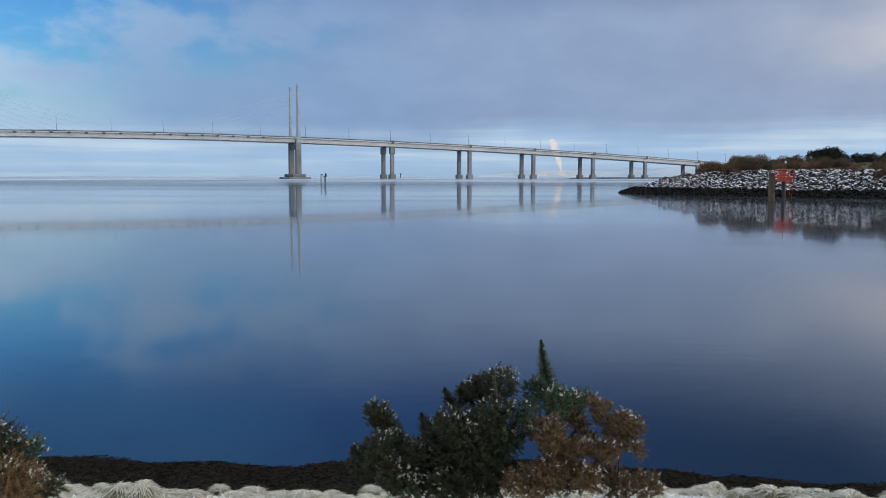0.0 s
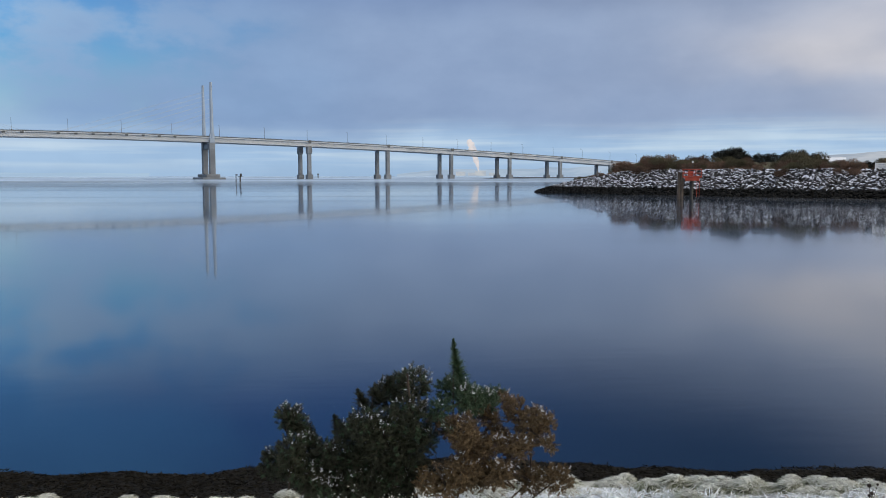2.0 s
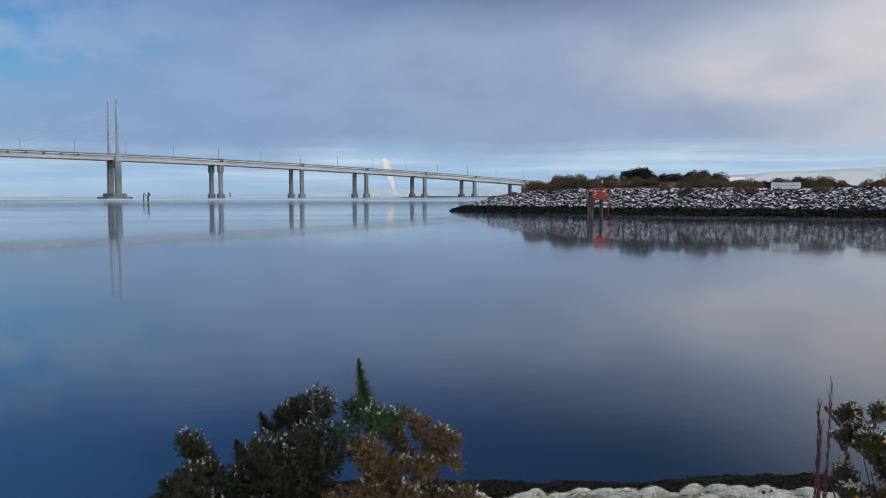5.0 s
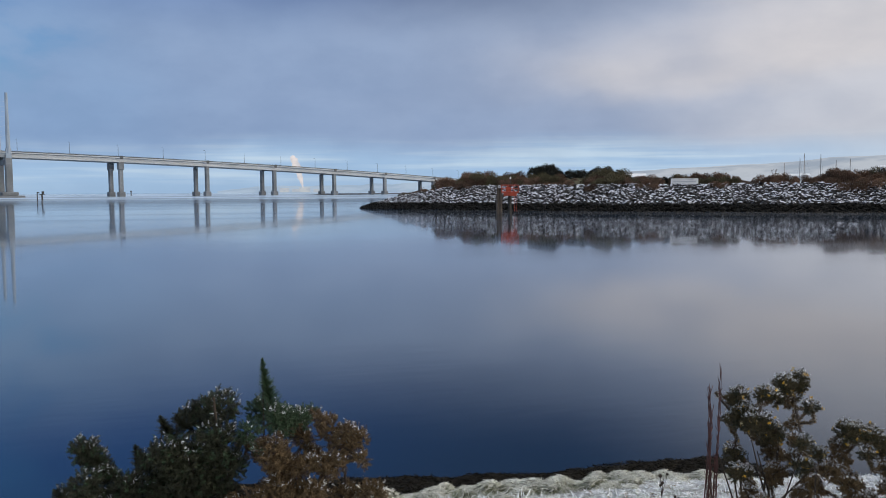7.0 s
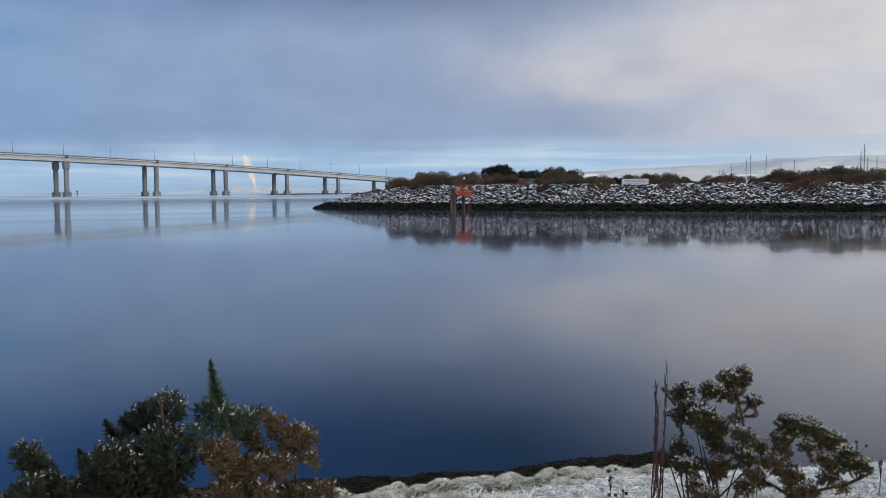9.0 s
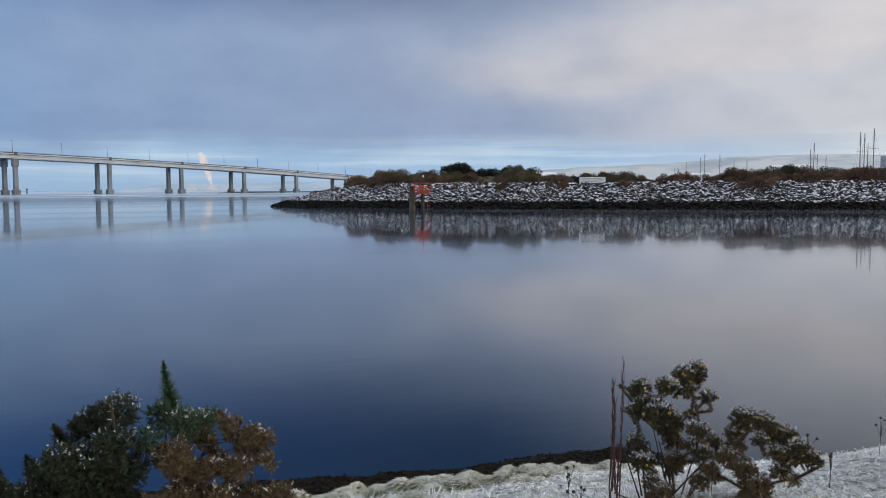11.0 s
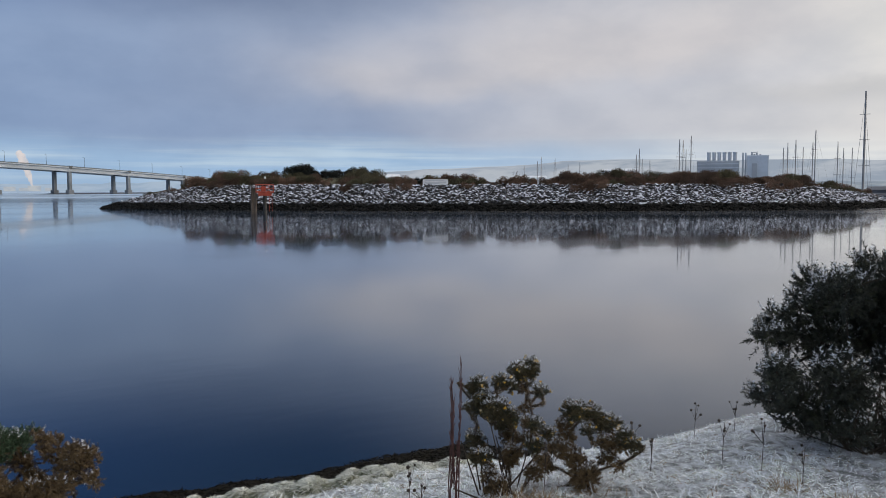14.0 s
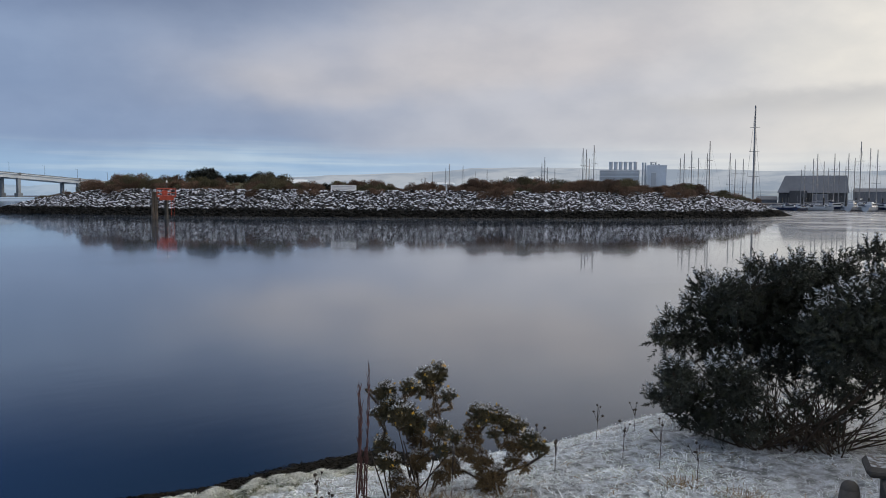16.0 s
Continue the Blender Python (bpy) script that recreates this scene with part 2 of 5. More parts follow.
def box(bm, c, s, turn=0.0, bevel=0.0, axis="Z"):
    """A box of size s round c in bm, turned by degrees, with softened edges."""
    g = bmesh.ops.create_cube(bm, size=1.0)
    vs = g["verts"]
    if bevel:
        bmesh.ops.scale(bm, vec=s, verts=vs)
        es = list({e for v in vs for e in v.link_edges})
        r = bmesh.ops.bevel(bm, geom=es, offset=bevel, segments=1, affect="EDGES", profile=0.5)
        vs = list({v for v in r["verts"]} | {v for v in vs if v.is_valid})
        m = Matrix.Translation(c) @ Matrix.Rotation(radians(turn), 4, axis)
    else:
        m = Matrix.Translation(c) @ Matrix.Rotation(radians(turn), 4, axis) @ Matrix.Diagonal((*s, 1))
    bmesh.ops.transform(bm, matrix=m, verts=vs)
    return bm


def rod(bm, a, b, r0, r1=None, sides=8, caps=True):
    """A tapered round bar from a to b."""
    a, b = Vector(a), Vector(b)
    r1 = r0 if r1 is None else r1
    g = bmesh.ops.create_cone(bm, cap_ends=caps, segments=sides, radius1=r0, radius2=max(r1, 1e-4), depth=(b - a).length)
    m = Matrix.Translation((a + b) / 2) @ (b - a).to_track_quat("Z", "Y").to_matrix().to_4x4()
    bmesh.ops.transform(bm, matrix=m, verts=g["verts"])
    return bm


def B():
    return bmesh.new()


# ---- water, shore and far ground ----
wm = mesh_from("water", [(-6000, -300, 0), (6000, -300, 0), (6000, 6000, 0), (-6000, 6000, 0)], [(0, 1, 2, 3)], WATER)
tagged(new("water", wm), "calm mirror-like estuary water with thin mist", "water", kind="structure")


def edge_y(x):
    """Where the turf ends, along the shore."""
    return 5.45 - 0.068 * min(5.0, max(0.0, x - 2.0)) ** 1.75 - 4.5 * max(0.0, x - 6.5) ** 1.5 + 0.10 * math.sin(x * 1.7) + 0.06 * math.sin(x * 4.1 + 1)


def shore_y(x):
    return 11.0 + 0.16 * noise.noise((x * 1.1, 3.0, 0.0)) + 0.08 * noise.noise((x * 3.7, 8.0, 0.0)) - 0.35 * max(0.0, min(1.0, (x - 0.5) / 3.0)) - 0.018 * min(7.0, max(0.0, x - 1.0)) ** 2 - 1.5 * max(0.0, x - 7.5) ** 1.7 + 0.15 * math.sin(x * 0.9 + 0.5)


def ground_z(x, y):
    """The bank: a frosted terrace, a drop at its edge, then a weedy beach down to the water."""
    e, s = edge_y(x), max(shore_y(x), edge_y(x) + 1.6)
    hump = 0.035 * noise.noise((x * 0.9, y * 0.9, 3.1)) + 0.02 * noise.noise((x * 3.1, y * 3.1, 7.7))
    fall = 1.0 + 0.8 * max(0.0, min(1.0, (x - 3.0) / 2.0))
    top = 2.42 - 0.03 * max(0.0, y) - 0.02 * min(0.0, y) - 0.17 * fall * max(0.0, min(y, e) - 3.3)
    if y < e - 0.9:
        return top + hump
    lip = 2.42 - 0.03 * e - 0.17 * fall * max(0.0, e - 3.3) - 0.16
    if y < e:
        k = (y - e + 0.9) / 0.9
        return top - 0.16 * k * k + hump
    if y < s:
        k = (y - e) / (s - e)
        return lip * (1 - k) ** 1.6 + hump * (1 - k) + 0.05 * noise.noise((x * 2.3, y * 2.3, 1.7)) * (1 - k * 0.4) + 0.03
    return max(-1.5, 0.03 - (y - s) * 0.2)


def grid_sheet(name, xs, ys, zf, mat, smooth=True):
    vs = [(x, y, zf(x, y)) for y in ys for x in xs]
    w = len(xs)
    fs = [(j * w + i, j * w + i + 1, (j + 1) * w + i + 1, (j + 1) * w + i) for j in range(len(ys) - 1) for i in range(w - 1)]
    return mesh_from(name, vs, fs, mat, smooth=smooth)


xs = [-60, -40, -25, -15, -10] + list(np.arange(-8, 14.01, 0.12)) + [16, 20, 26, 34, 45, 60]
ys = [-60, -30, -12, -6] + list(np.arange(-4.0, 1.9, 0.3)) + list(np.arange(2.0, 12.6, 0.12))
WEED = material("bladderwrack", (0.013, 0.011, 0.007), 0.85, spec=0.2, vary=0.5, scale=3.0, fine=30, bump=0.9, bump_size=0.06, color2=(0.022, 0.018, 0.010))
gm = grid_sheet("ground", xs, ys, ground_z, [FROST_TURF, WEED])
for p in gm.polygons:
    c = p.center
    if c.y > edge_y(c.x) + 0.12 + 0.2 * noise.noise((c.x * 1.5, c.y * 1.5, 0)):
        p.material_index = 1
tagged(new("ground", gm), "frost-covered grassy bank sloping to a weedy shore", "ground", kind="structure")


def ridge(name, az0, az1, dist, profile, mat, label, depth=600, steps=160):
    """A far rise of land: a long mound whose skyline has heights (metres) by azimuth."""
    vs, fs = [], []
    rows = 5
    for i in range(steps + 1):
        a = radians(az0 + (az1 - az0) * i / steps)
        h = profile(math.degrees(a))
        for j in range(rows):
            k = j / (rows - 1)
            d = dist + depth * k
            zz = h * (math.sin(k * math.pi / 2) if k < 1 else 1) * (1 + 0.1 * noise.noise((i * 0.3, j * 1.7, 0)) * (0 < k < 1)) - (1.0 if j == 0 else 0)
            vs.append((d * math.sin(a), d * math.cos(a), zz))
    for i in range(steps):
        for j in range(rows - 1):
            q = i * rows + j
            fs.append((q, q + rows, q + rows + 1, q + 1))
    return tagged(new(name, mesh_from(name, vs, fs, mat, smooth=True)), label, "hills", kind="structure")


def bumps(a, seed, s):
    return noise.noise((a * s, seed, 0.3)) + 0.5 * noise.noise((a * s * 2.7, seed, 5.3))


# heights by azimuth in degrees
# haze over the far water, put in as a pale translucent sheet
MIST = bpy.data.materials.new("low_mist_sheet")
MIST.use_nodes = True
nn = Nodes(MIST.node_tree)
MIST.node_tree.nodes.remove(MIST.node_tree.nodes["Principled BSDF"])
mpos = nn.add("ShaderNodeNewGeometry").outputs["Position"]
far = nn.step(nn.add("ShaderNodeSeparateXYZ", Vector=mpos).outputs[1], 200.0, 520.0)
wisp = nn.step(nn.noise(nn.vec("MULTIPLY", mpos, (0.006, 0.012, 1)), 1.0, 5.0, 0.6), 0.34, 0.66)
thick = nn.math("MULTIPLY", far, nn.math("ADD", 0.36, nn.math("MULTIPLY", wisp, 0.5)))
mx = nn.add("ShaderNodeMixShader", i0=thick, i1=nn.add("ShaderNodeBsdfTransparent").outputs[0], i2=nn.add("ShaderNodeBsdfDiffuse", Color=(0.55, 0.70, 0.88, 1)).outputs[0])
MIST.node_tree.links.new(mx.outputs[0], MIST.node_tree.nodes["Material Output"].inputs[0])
tagged(new("mist", mesh_from("mist", [(-2600, 220, 0.9), (700, 220, 0.9), (700, 2380, 0.9), (-2600, 2380, 0.9)], [(0, 1, 2, 3)], MIST)), "thin mist on the far water, as one pale see-through sheet", "mist", kind="stuff")

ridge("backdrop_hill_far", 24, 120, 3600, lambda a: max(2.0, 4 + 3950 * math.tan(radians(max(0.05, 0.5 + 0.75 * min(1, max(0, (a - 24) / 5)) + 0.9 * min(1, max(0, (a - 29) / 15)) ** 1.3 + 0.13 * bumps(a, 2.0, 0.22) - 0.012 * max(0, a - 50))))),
      FAR_HILL, "low snow-dusted hills beyond the firth, paled with haze")
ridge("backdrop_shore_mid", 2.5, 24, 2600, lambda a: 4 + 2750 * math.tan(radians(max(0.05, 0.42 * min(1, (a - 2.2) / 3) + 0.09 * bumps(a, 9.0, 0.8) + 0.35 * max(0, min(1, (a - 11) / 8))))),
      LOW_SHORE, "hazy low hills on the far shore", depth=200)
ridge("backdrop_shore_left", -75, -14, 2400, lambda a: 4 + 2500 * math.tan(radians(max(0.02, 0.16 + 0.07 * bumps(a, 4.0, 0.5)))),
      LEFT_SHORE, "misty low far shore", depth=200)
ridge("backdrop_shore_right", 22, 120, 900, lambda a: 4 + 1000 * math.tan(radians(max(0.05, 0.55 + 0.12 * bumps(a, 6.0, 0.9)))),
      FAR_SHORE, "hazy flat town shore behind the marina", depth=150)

# ---- the bridge ----
BX, BY, BTH = -115.7, 655.9, 0.4128
BRIDGE_W = 23.4


def span(s, across=0.0, z=0.0):
    """A place on the bridge: s metres along it from the tower in view, across from its near side."""
    return Vector((BX + s * math.cos(BTH) - across * math.sin(BTH), BY + s * math.sin(BTH) + across * math.cos(BTH), z))


def deck_top(s):
    """Road level: a long crest curve over the main span."""
    q = abs(s + 130.0)
    return 36.0 - 4.5e-5 * q * q - 0.0085 * max(0.0, q - 60.0)


bridge = thing("cable_stayed_bridge", "long pale concrete cable-stayed road bridge over misty water", "bridge")


def strip(name, profile, s0, s1, mat, step=10.0, label=""):
    """Sweep a closed profile of (across, height above road) along the deck."""
    vs, fs = [], []
    n = max(2, int((s1 - s0) / step) + 1)
    for i in range(n):
        s = s0 + (s1 - s0) * i / (n - 1)
        vs += [span(s, a, deck_top(s) + h) for a, h in profile]
    k = len(profile)
    for i in range(n - 1):
        fs += [(i * k + j, i * k + (j + 1) % k, (i + 1) * k + (j + 1) % k, (i + 1) * k + j) for j in range(k)]
    fs += [tuple(range(k))[::-1], tuple((n - 1) * k + j for j in range(k))]
    return part_mesh(name, mesh_from(name, vs, fs, mat), bridge, label)


W = BRIDGE_W
strip("deck", [(-1.6, -1.0), (W + 1.6, -1.0), (W + 1.6, -1.7), (W - 1.0, -2.0), (1.0, -2.0), (-1.6, -1.7)], -420, 560, CONCRETE, label="concrete road deck")
strip("girder", [(0.2, -2.0), (1.0, -2.0), (1.0, -4.9), (0.2, -4.9)], -420, 560, CONCRETE, label="pale steel edge girder")
strip("girder", [(W - 1.0, -2.0), (W - 0.2, -2.0), (W - 0.2, -4.9), (W - 1.0, -4.9)], -420, 560, CONCRETE)
for across in (-1.5, W + 1.2):
    strip("parapet", [(across, -1.0), (across + 0.3, -1.0), (across + 0.3, -0.35), (across, -0.35)], -420, 560, DARK_STEEL)
    strip("rail", [(across, -0.12), (across + 0.2, -0.12), (across + 0.2, 0.0), (across, 0.0)], -420, 560, DARK_STEEL)


def leg_post(name, base, top, sx, sy, mat, parent, label="", flare=1.0):
    bm = B()
    box(bm, (base.x, base.y, (base.z + top) / 2), (sx, sy, top - base.z), math.degrees(BTH), 0.35)
    return part(name, bm, mat, parent, label)


for s in (0.0, -240.0):
    tower = part_mesh("tower", mesh_from("tower_beam", *(lambda p: ([span(s + dx, a, zz) for dx in (-1.2, 1.2) for a in (1.5, W - 1.5) for zz in (24.5, 28.5)],
                      [(0, 1, 3, 2), (4, 6, 7, 5), (0, 4, 5, 1), (2, 3, 7, 6), (0, 2, 6, 4), (1, 5, 7, 3)]))(0), PIER), bridge, "twin-legged bridge tower")
    for a in (0.0, W):
        low = span(s, a, 2.5)
        leg_post("tower_leg", low, deck_top(s) - 3.0, 4.4, 4.2, PIER, tower)
        bm = B()
        c = span(s, a - (1.2 if a == 0 else -1.2), 0)
        box(bm, (c.x, c.y, deck_top(s) - 2.0), (3.8, 2.2, 7.0), math.degrees(BTH), 0.3)
        rod(bm, (c.x, c.y, deck_top(s) - 2), (c.x, c.y, 75.6), 1.55, 0.95, 10)
        part("pylon", bm, PYLON, tower, "slender steel pylon, its colour paled for low cloud")
    bm = B()
    c = span(s, W / 2, 0)
    box(bm, (c.x, c.y, 1.2), (18, W + 12, 2.4), math.degrees(BTH), 0.5)
    box(bm, (c.x, c.y, 3.6), (11, W + 7, 2.6), math.degrees(BTH), 0.6)
    part("tower_base", bm, PIER, tower, "stepped concrete base standing in the water")

for s in (80, 152, 216, 280, 340, 404, 468, 532):
    pier = part_mesh("pier", mesh_from("pier_beam", [span(s + dx, a, deck_top(s) + zz) for dx in (-0.6, 0.6) for a in (1.2, W - 1.2) for zz in (-4.8, -3.8)],
                     [(0, 1, 3, 2), (4, 6, 7, 5), (0, 4, 5, 1), (2, 3, 7, 6), (0, 2, 6, 4), (1, 5, 7, 3)], PIER), bridge, "pair of round-edged concrete pier legs")
    for a in (0.8, W - 0.8):
        c = span(s, a)
        t = deck_top(s) - 4.9
        leg_post("pier_leg", span(s, a, 3.0), t, 3.2, 3.0, PIER, pier)
        bm = B()
        box(bm, (c.x, c.y, 2.3), (5.2, 5.0, 4.8), math.degrees(BTH), 0.4)
        part("plinth", bm, PIER, pier)
        if s == 80:
            bm = B()
            box(bm, (c.x, c.y, t - 3.0), (4.4, 4.2, 6.0), math.degrees(BTH), 0.5)
            part("pier_head", bm, PIER, pier)
        bm = B()
        e = span(s, -1.75 if a < 2 else W + 1.75)
        box(bm, (e.x, e.y, deck_top(s) - 1.2), (2.4, 0.5, 2.6), math.degrees(BTH), 0.1)
        part("joint_box", bm, DARK_STEEL, pier)

for s0, way in ((0.0, -1), (-240.0, 1)):
    for a in (-1.2, W + 1.2):
        for i in range(8):
            reach = 28 + i * 11.5
            p, q = span(s0, a, 46 + i * 3.4), span(s0 + way * reach, a, deck_top(s0 + way * reach) - 0.5)
            part("stay_cable", rod(B(), p, q, 0.075, 0.075, 5, False), CABLE, bridge)
            bm = B()
            e = span(s0 + way * reach, a + (-0.6 if a < 0 else 0.6))
            box(bm, (e.x, e.y, deck_top(s0 + way * reach) - 1.9), (2.2, 0.9, 1.2), math.degrees(BTH), 0.15)
            part("cable_anchor", bm, DARK_STEEL, bridge)

lamp = None
for s in range(-210, 520, 36):
    c = span(s, -0.9, deck_top(s) - 1.0)
    if lamp is None:
        lamp = thing("street_lamp", "tall thin grey steel street lamp on the bridge deck", "street lamp", group="street lamps along the bridge")
        part("pole", rod(B(), (0, 0, 0), (0, 0, 9.2), 0.16, 0.09, 6), DARK_STEEL, lamp)
        part("arm", rod(B(), (0, 0, 9.1), (0, 1.8, 9.5), 0.08, 0.06, 5), DARK_STEEL, lamp)
        part("lamp_head", box(B(), (0, 2.2, 9.5), (0.35, 0.9, 0.16), 0, 0.04), DARK_STEEL, lamp)
        lamp.matrix_basis = pose(*c, 0, 0, math.degrees(BTH))
    else:
        copy_thing(lamp, pose(*c, 0, 0, math.degrees(BTH)))

# ---- the breakwater ----
TOE = [(41, 192), (49, 173), (60, 157), (78, 134), (98, 116), (118, 102.5), (138, 92), (158, 86), (174, 85), (186, 89)]


def toe(u):
    """A point of the waterline on the camera's side, u from 0 to 1 by arc, smoothly, and the way into the bank."""
    pts = [Vector((*p, 0)) for p in TOE]
    seg = [(b - a).length for a, b in zip(pts, pts[1:])]
    d = max(0.0, min(0.99999, u)) * sum(seg)
    for a, b, l in zip(pts, pts[1:], seg):
        if d <= l:
            p, w = a.lerp(b, d / l), (b - a).normalized()
            return p, Vector((-w.y, w.x, 0)), w
        d -= l
    return pts[-1], Vector((-w.y, w.x, 0)), w


TOE_LEN = sum((Vector(b) - Vector(a)).length for a, b in zip(TOE, TOE[1:]))


def crest(u):
    """Height of the rock crest: low at both ends."""
    m = TOE_LEN * u
    return 5.0 * min(1.0, max(0.02, m / 26.0) ** 0.62) * min(1.0, max(0.02, (TOE_LEN - m) / 34.0) ** 0.6)


def bank_point(u, k):
    """On the seaward slope: k 0 at the water, 1 at the crest, beyond 1 on the flat top."""
    p, inw, w = toe(u)
    c = crest(u)
    run = 9.0 * c / 5.0
    return p + inw * (run * min(k, 1) + max(0, k - 1) * 22.0 * c / 5.0) + Vector((0, 0, c * min(k, 1)))


us = [i / 90 for i in range(91)]
ks = [-0.15, 0, 0.25, 0.5, 0.75, 1.0, 1.3, 1.7, 2.0]
vs = []
for u in us:
    for k in ks:
        b = bank_point(u, k)
        vs.append((b.x, b.y, b.z - 0.35))
    e = bank_point(u, 2.0)
    _, inw, _ = toe(u)
    vs.append((*(e + inw * 9.0 * crest(u) / 5)[:2], -0.5))
kw = len(ks) + 1
fs = [(i * kw + j, (i + 1) * kw + j, (i + 1) * kw + j + 1, i * kw + j + 1) for i in range(90) for j in range(kw - 1)]
breakwater = tagged(new("breakwater", mesh_from("breakwater", vs, fs, SOIL)), "rock-armoured breakwater with frosted boulders and scrub on top", "breakwater", kind="structure")


def u_at(az):
    """How far along the waterline an azimuth meets it."""
    lo, hi = 0.0, 1.0
    for _ in range(40):
        m = (lo + hi) / 2
        p = toe(m)[0]
        lo, hi = (m, hi) if math.degrees(math.atan2(p.x, p.y)) < az else (lo, m)
    return lo


def polar(az, d, z=0.0):
    return Vector((d * math.sin(radians(az)), d * math.cos(radians(az)), z))


def rise(el, d):
    """Height of what stands at elevation el, d metres off."""
    return EYE + d * math.tan(radians(el))


def rock_mesh(name, seed, mat):
    """An angular quarried block, about one metre across."""
    r = random.Random(seed)
    bm = B()
    for _ in range(13):
        v = Vector((r.gauss(0, 1), r.gauss(0, 1), r.gauss(0, 1))).normalized()
        k = max(abs(v.x), abs(v.y), abs(v.z))
        bm.verts.new(Vector((v.x * 0.66, v.y * 0.5, v.z * 0.34)) * (0.55 + 0.45 / k) * r.uniform(0.9, 1.1))
    h = bmesh.ops.convex_hull(bm, input=bm.verts)
    bmesh.ops.delete(bm, geom=[v for v in bm.verts if not v.link_faces], context="VERTS")
    bmesh.ops.recalc_face_normals(bm, faces=bm.faces)
    me = bpy.data.meshes.new(name)
    bm.to_mesh(me)
    bm.free()
    me.materials.append(mat)
    return me


ROCKS = [rock_mesh("boulder", i, ROCK) for i in range(9)]
rock_np = []
for me in ROCKS:
    v = np.empty(len(me.vertices) * 3)
    me.vertices.foreach_get("co", v)
    rock_np.append((v.reshape(-1, 3), [tuple(p.vertices) for p in me.polygons]))

rng = random.Random(11)
mass_v, mass_f, wet_v, wet_f, singles = [], [], [], [], []
rows = 24
for j in range(rows):
    k0 = j / (rows - 1)
    m = 0.4
    while m < TOE_LEN - 0.3:
        size = rng.uniform(0.36, 0.88) ** 1.1 * (0.85 if k0 < 0.15 else 1.0)
        u = m / TOE_LEN
        p = bank_point(u, k0 + rng.uniform(-0.06, 0.06))
        c = crest(u)
        m += size * rng.uniform(0.72, 1.0)
        q = Euler((rng.uniform(-0.75, 0.75), rng.uniform(-0.75, 0.75), rng.uniform(0, 6.3))).to_matrix()
        s = size * min(1.0, 0.45 + c / 6)
        p.z += rng.uniform(-0.12, 0.2) * s
        wet = p.z < 1.4 + 0.25 * noise.noise((m * 0.12, j * 0.4, 0))
        if not wet and 0.38 < u < 0.54 and j >= 5 and len(singles) < 300 and rng.random() < 0.75:
            singles.append((p, q, s, rng.randrange(9)))
            continue
        vv, ff = rock_np[rng.randrange(9)]
        tv, tf = (wet_v, wet_f) if wet else (mass_v, mass_f)
        pts = (vv * s) @ np.array(q).T + np.array(p)
        start = (tv[-1][1] if tv else 0)
        tv.append((pts, start + len(pts)))
        tf.extend(tuple(i + start for i in f) for f in ff)
for nm, tv, tf, mat, lab in (("rock_armour", mass_v, mass_f, ROCK_MASS, "frosted grey boulders"), ("tidal_rocks", wet_v, wet_f, WET_ROCK, "dark wet weed-covered boulders at the waterline")):
    ob = part_mesh(nm, mesh_from(nm, np.concatenate([a for a, _ in tv]), tf, mat), breakwater, lab)
    tagged(ob, kind="stuff")

# ---- scrub on the breakwater ----
TWIG = material("brown_winter_twigs", (0.150, 0.090, 0.062), 0.9, vary=0.35, scale=0.7, fine=6, bump=0, random_tint=0.4, island=0.3, color2=(0.085, 0.06, 0.04))
OLIVE = material("olive_scrub", (0.10, 0.09, 0.05), 0.9, vary=0.35, scale=0.7, fine=6, bump=0, random_tint=0.3, island=0.3)
EVERGREEN = material("dark_evergreen", (0.014, 0.018, 0.012), 0.9, vary=0.4, scale=0.9, fine=6, bump=0, random_tint=0.2, island=0.35)


def blades(origins, ways, lengths, widths, rs, bend=0.0):
    """Thin tapering triangles, one for each origin."""
    o, w = np.asarray(origins, float), np.asarray(ways, float)
    w = w / (np.linalg.norm(w, axis=1, keepdims=True) + 1e-9)
    side = np.cross(w, rs.normal(size=w.shape))
    side /= np.linalg.norm(side, axis=1, keepdims=True) + 1e-9
    L, h = np.asarray(lengths)[:, None], np.asarray(widths)[:, None] / 2
    tip = o + w * L
    tip[:, 2] -= bend * L[:, 0]
    n = len(o)
    v = np.empty((n * 3, 3))
    v[0::3], v[1::3], v[2::3] = o - side * h, o + side * h, tip
    return v, np.arange(n * 3).reshape(-1, 3)


def fast_mesh(name, v, f, mats, idx=None):
    """A triangle mesh straight from arrays."""
    me = bpy.data.meshes.new(name)
    me.vertices.add(len(v))
    me.vertices.foreach_set("co", np.asarray(v, np.float32).ravel())
    me.loops.add(len(f) * 3)
    me.loops.foreach_set("vertex_index", np.asarray(f, np.int32).ravel())
    me.polygons.add(len(f))
    me.polygons.foreach_set("loop_start", np.arange(0, len(f) * 3, 3, dtype=np.int32))
    for m in (mats if isinstance(mats, (list, tuple)) else [mats]):
        me.materials.append(m)
    if idx is not None:
        me.polygons.foreach_set("material_index", np.asarray(idx, np.int32))
    me.update()
    me.validate()
    return me


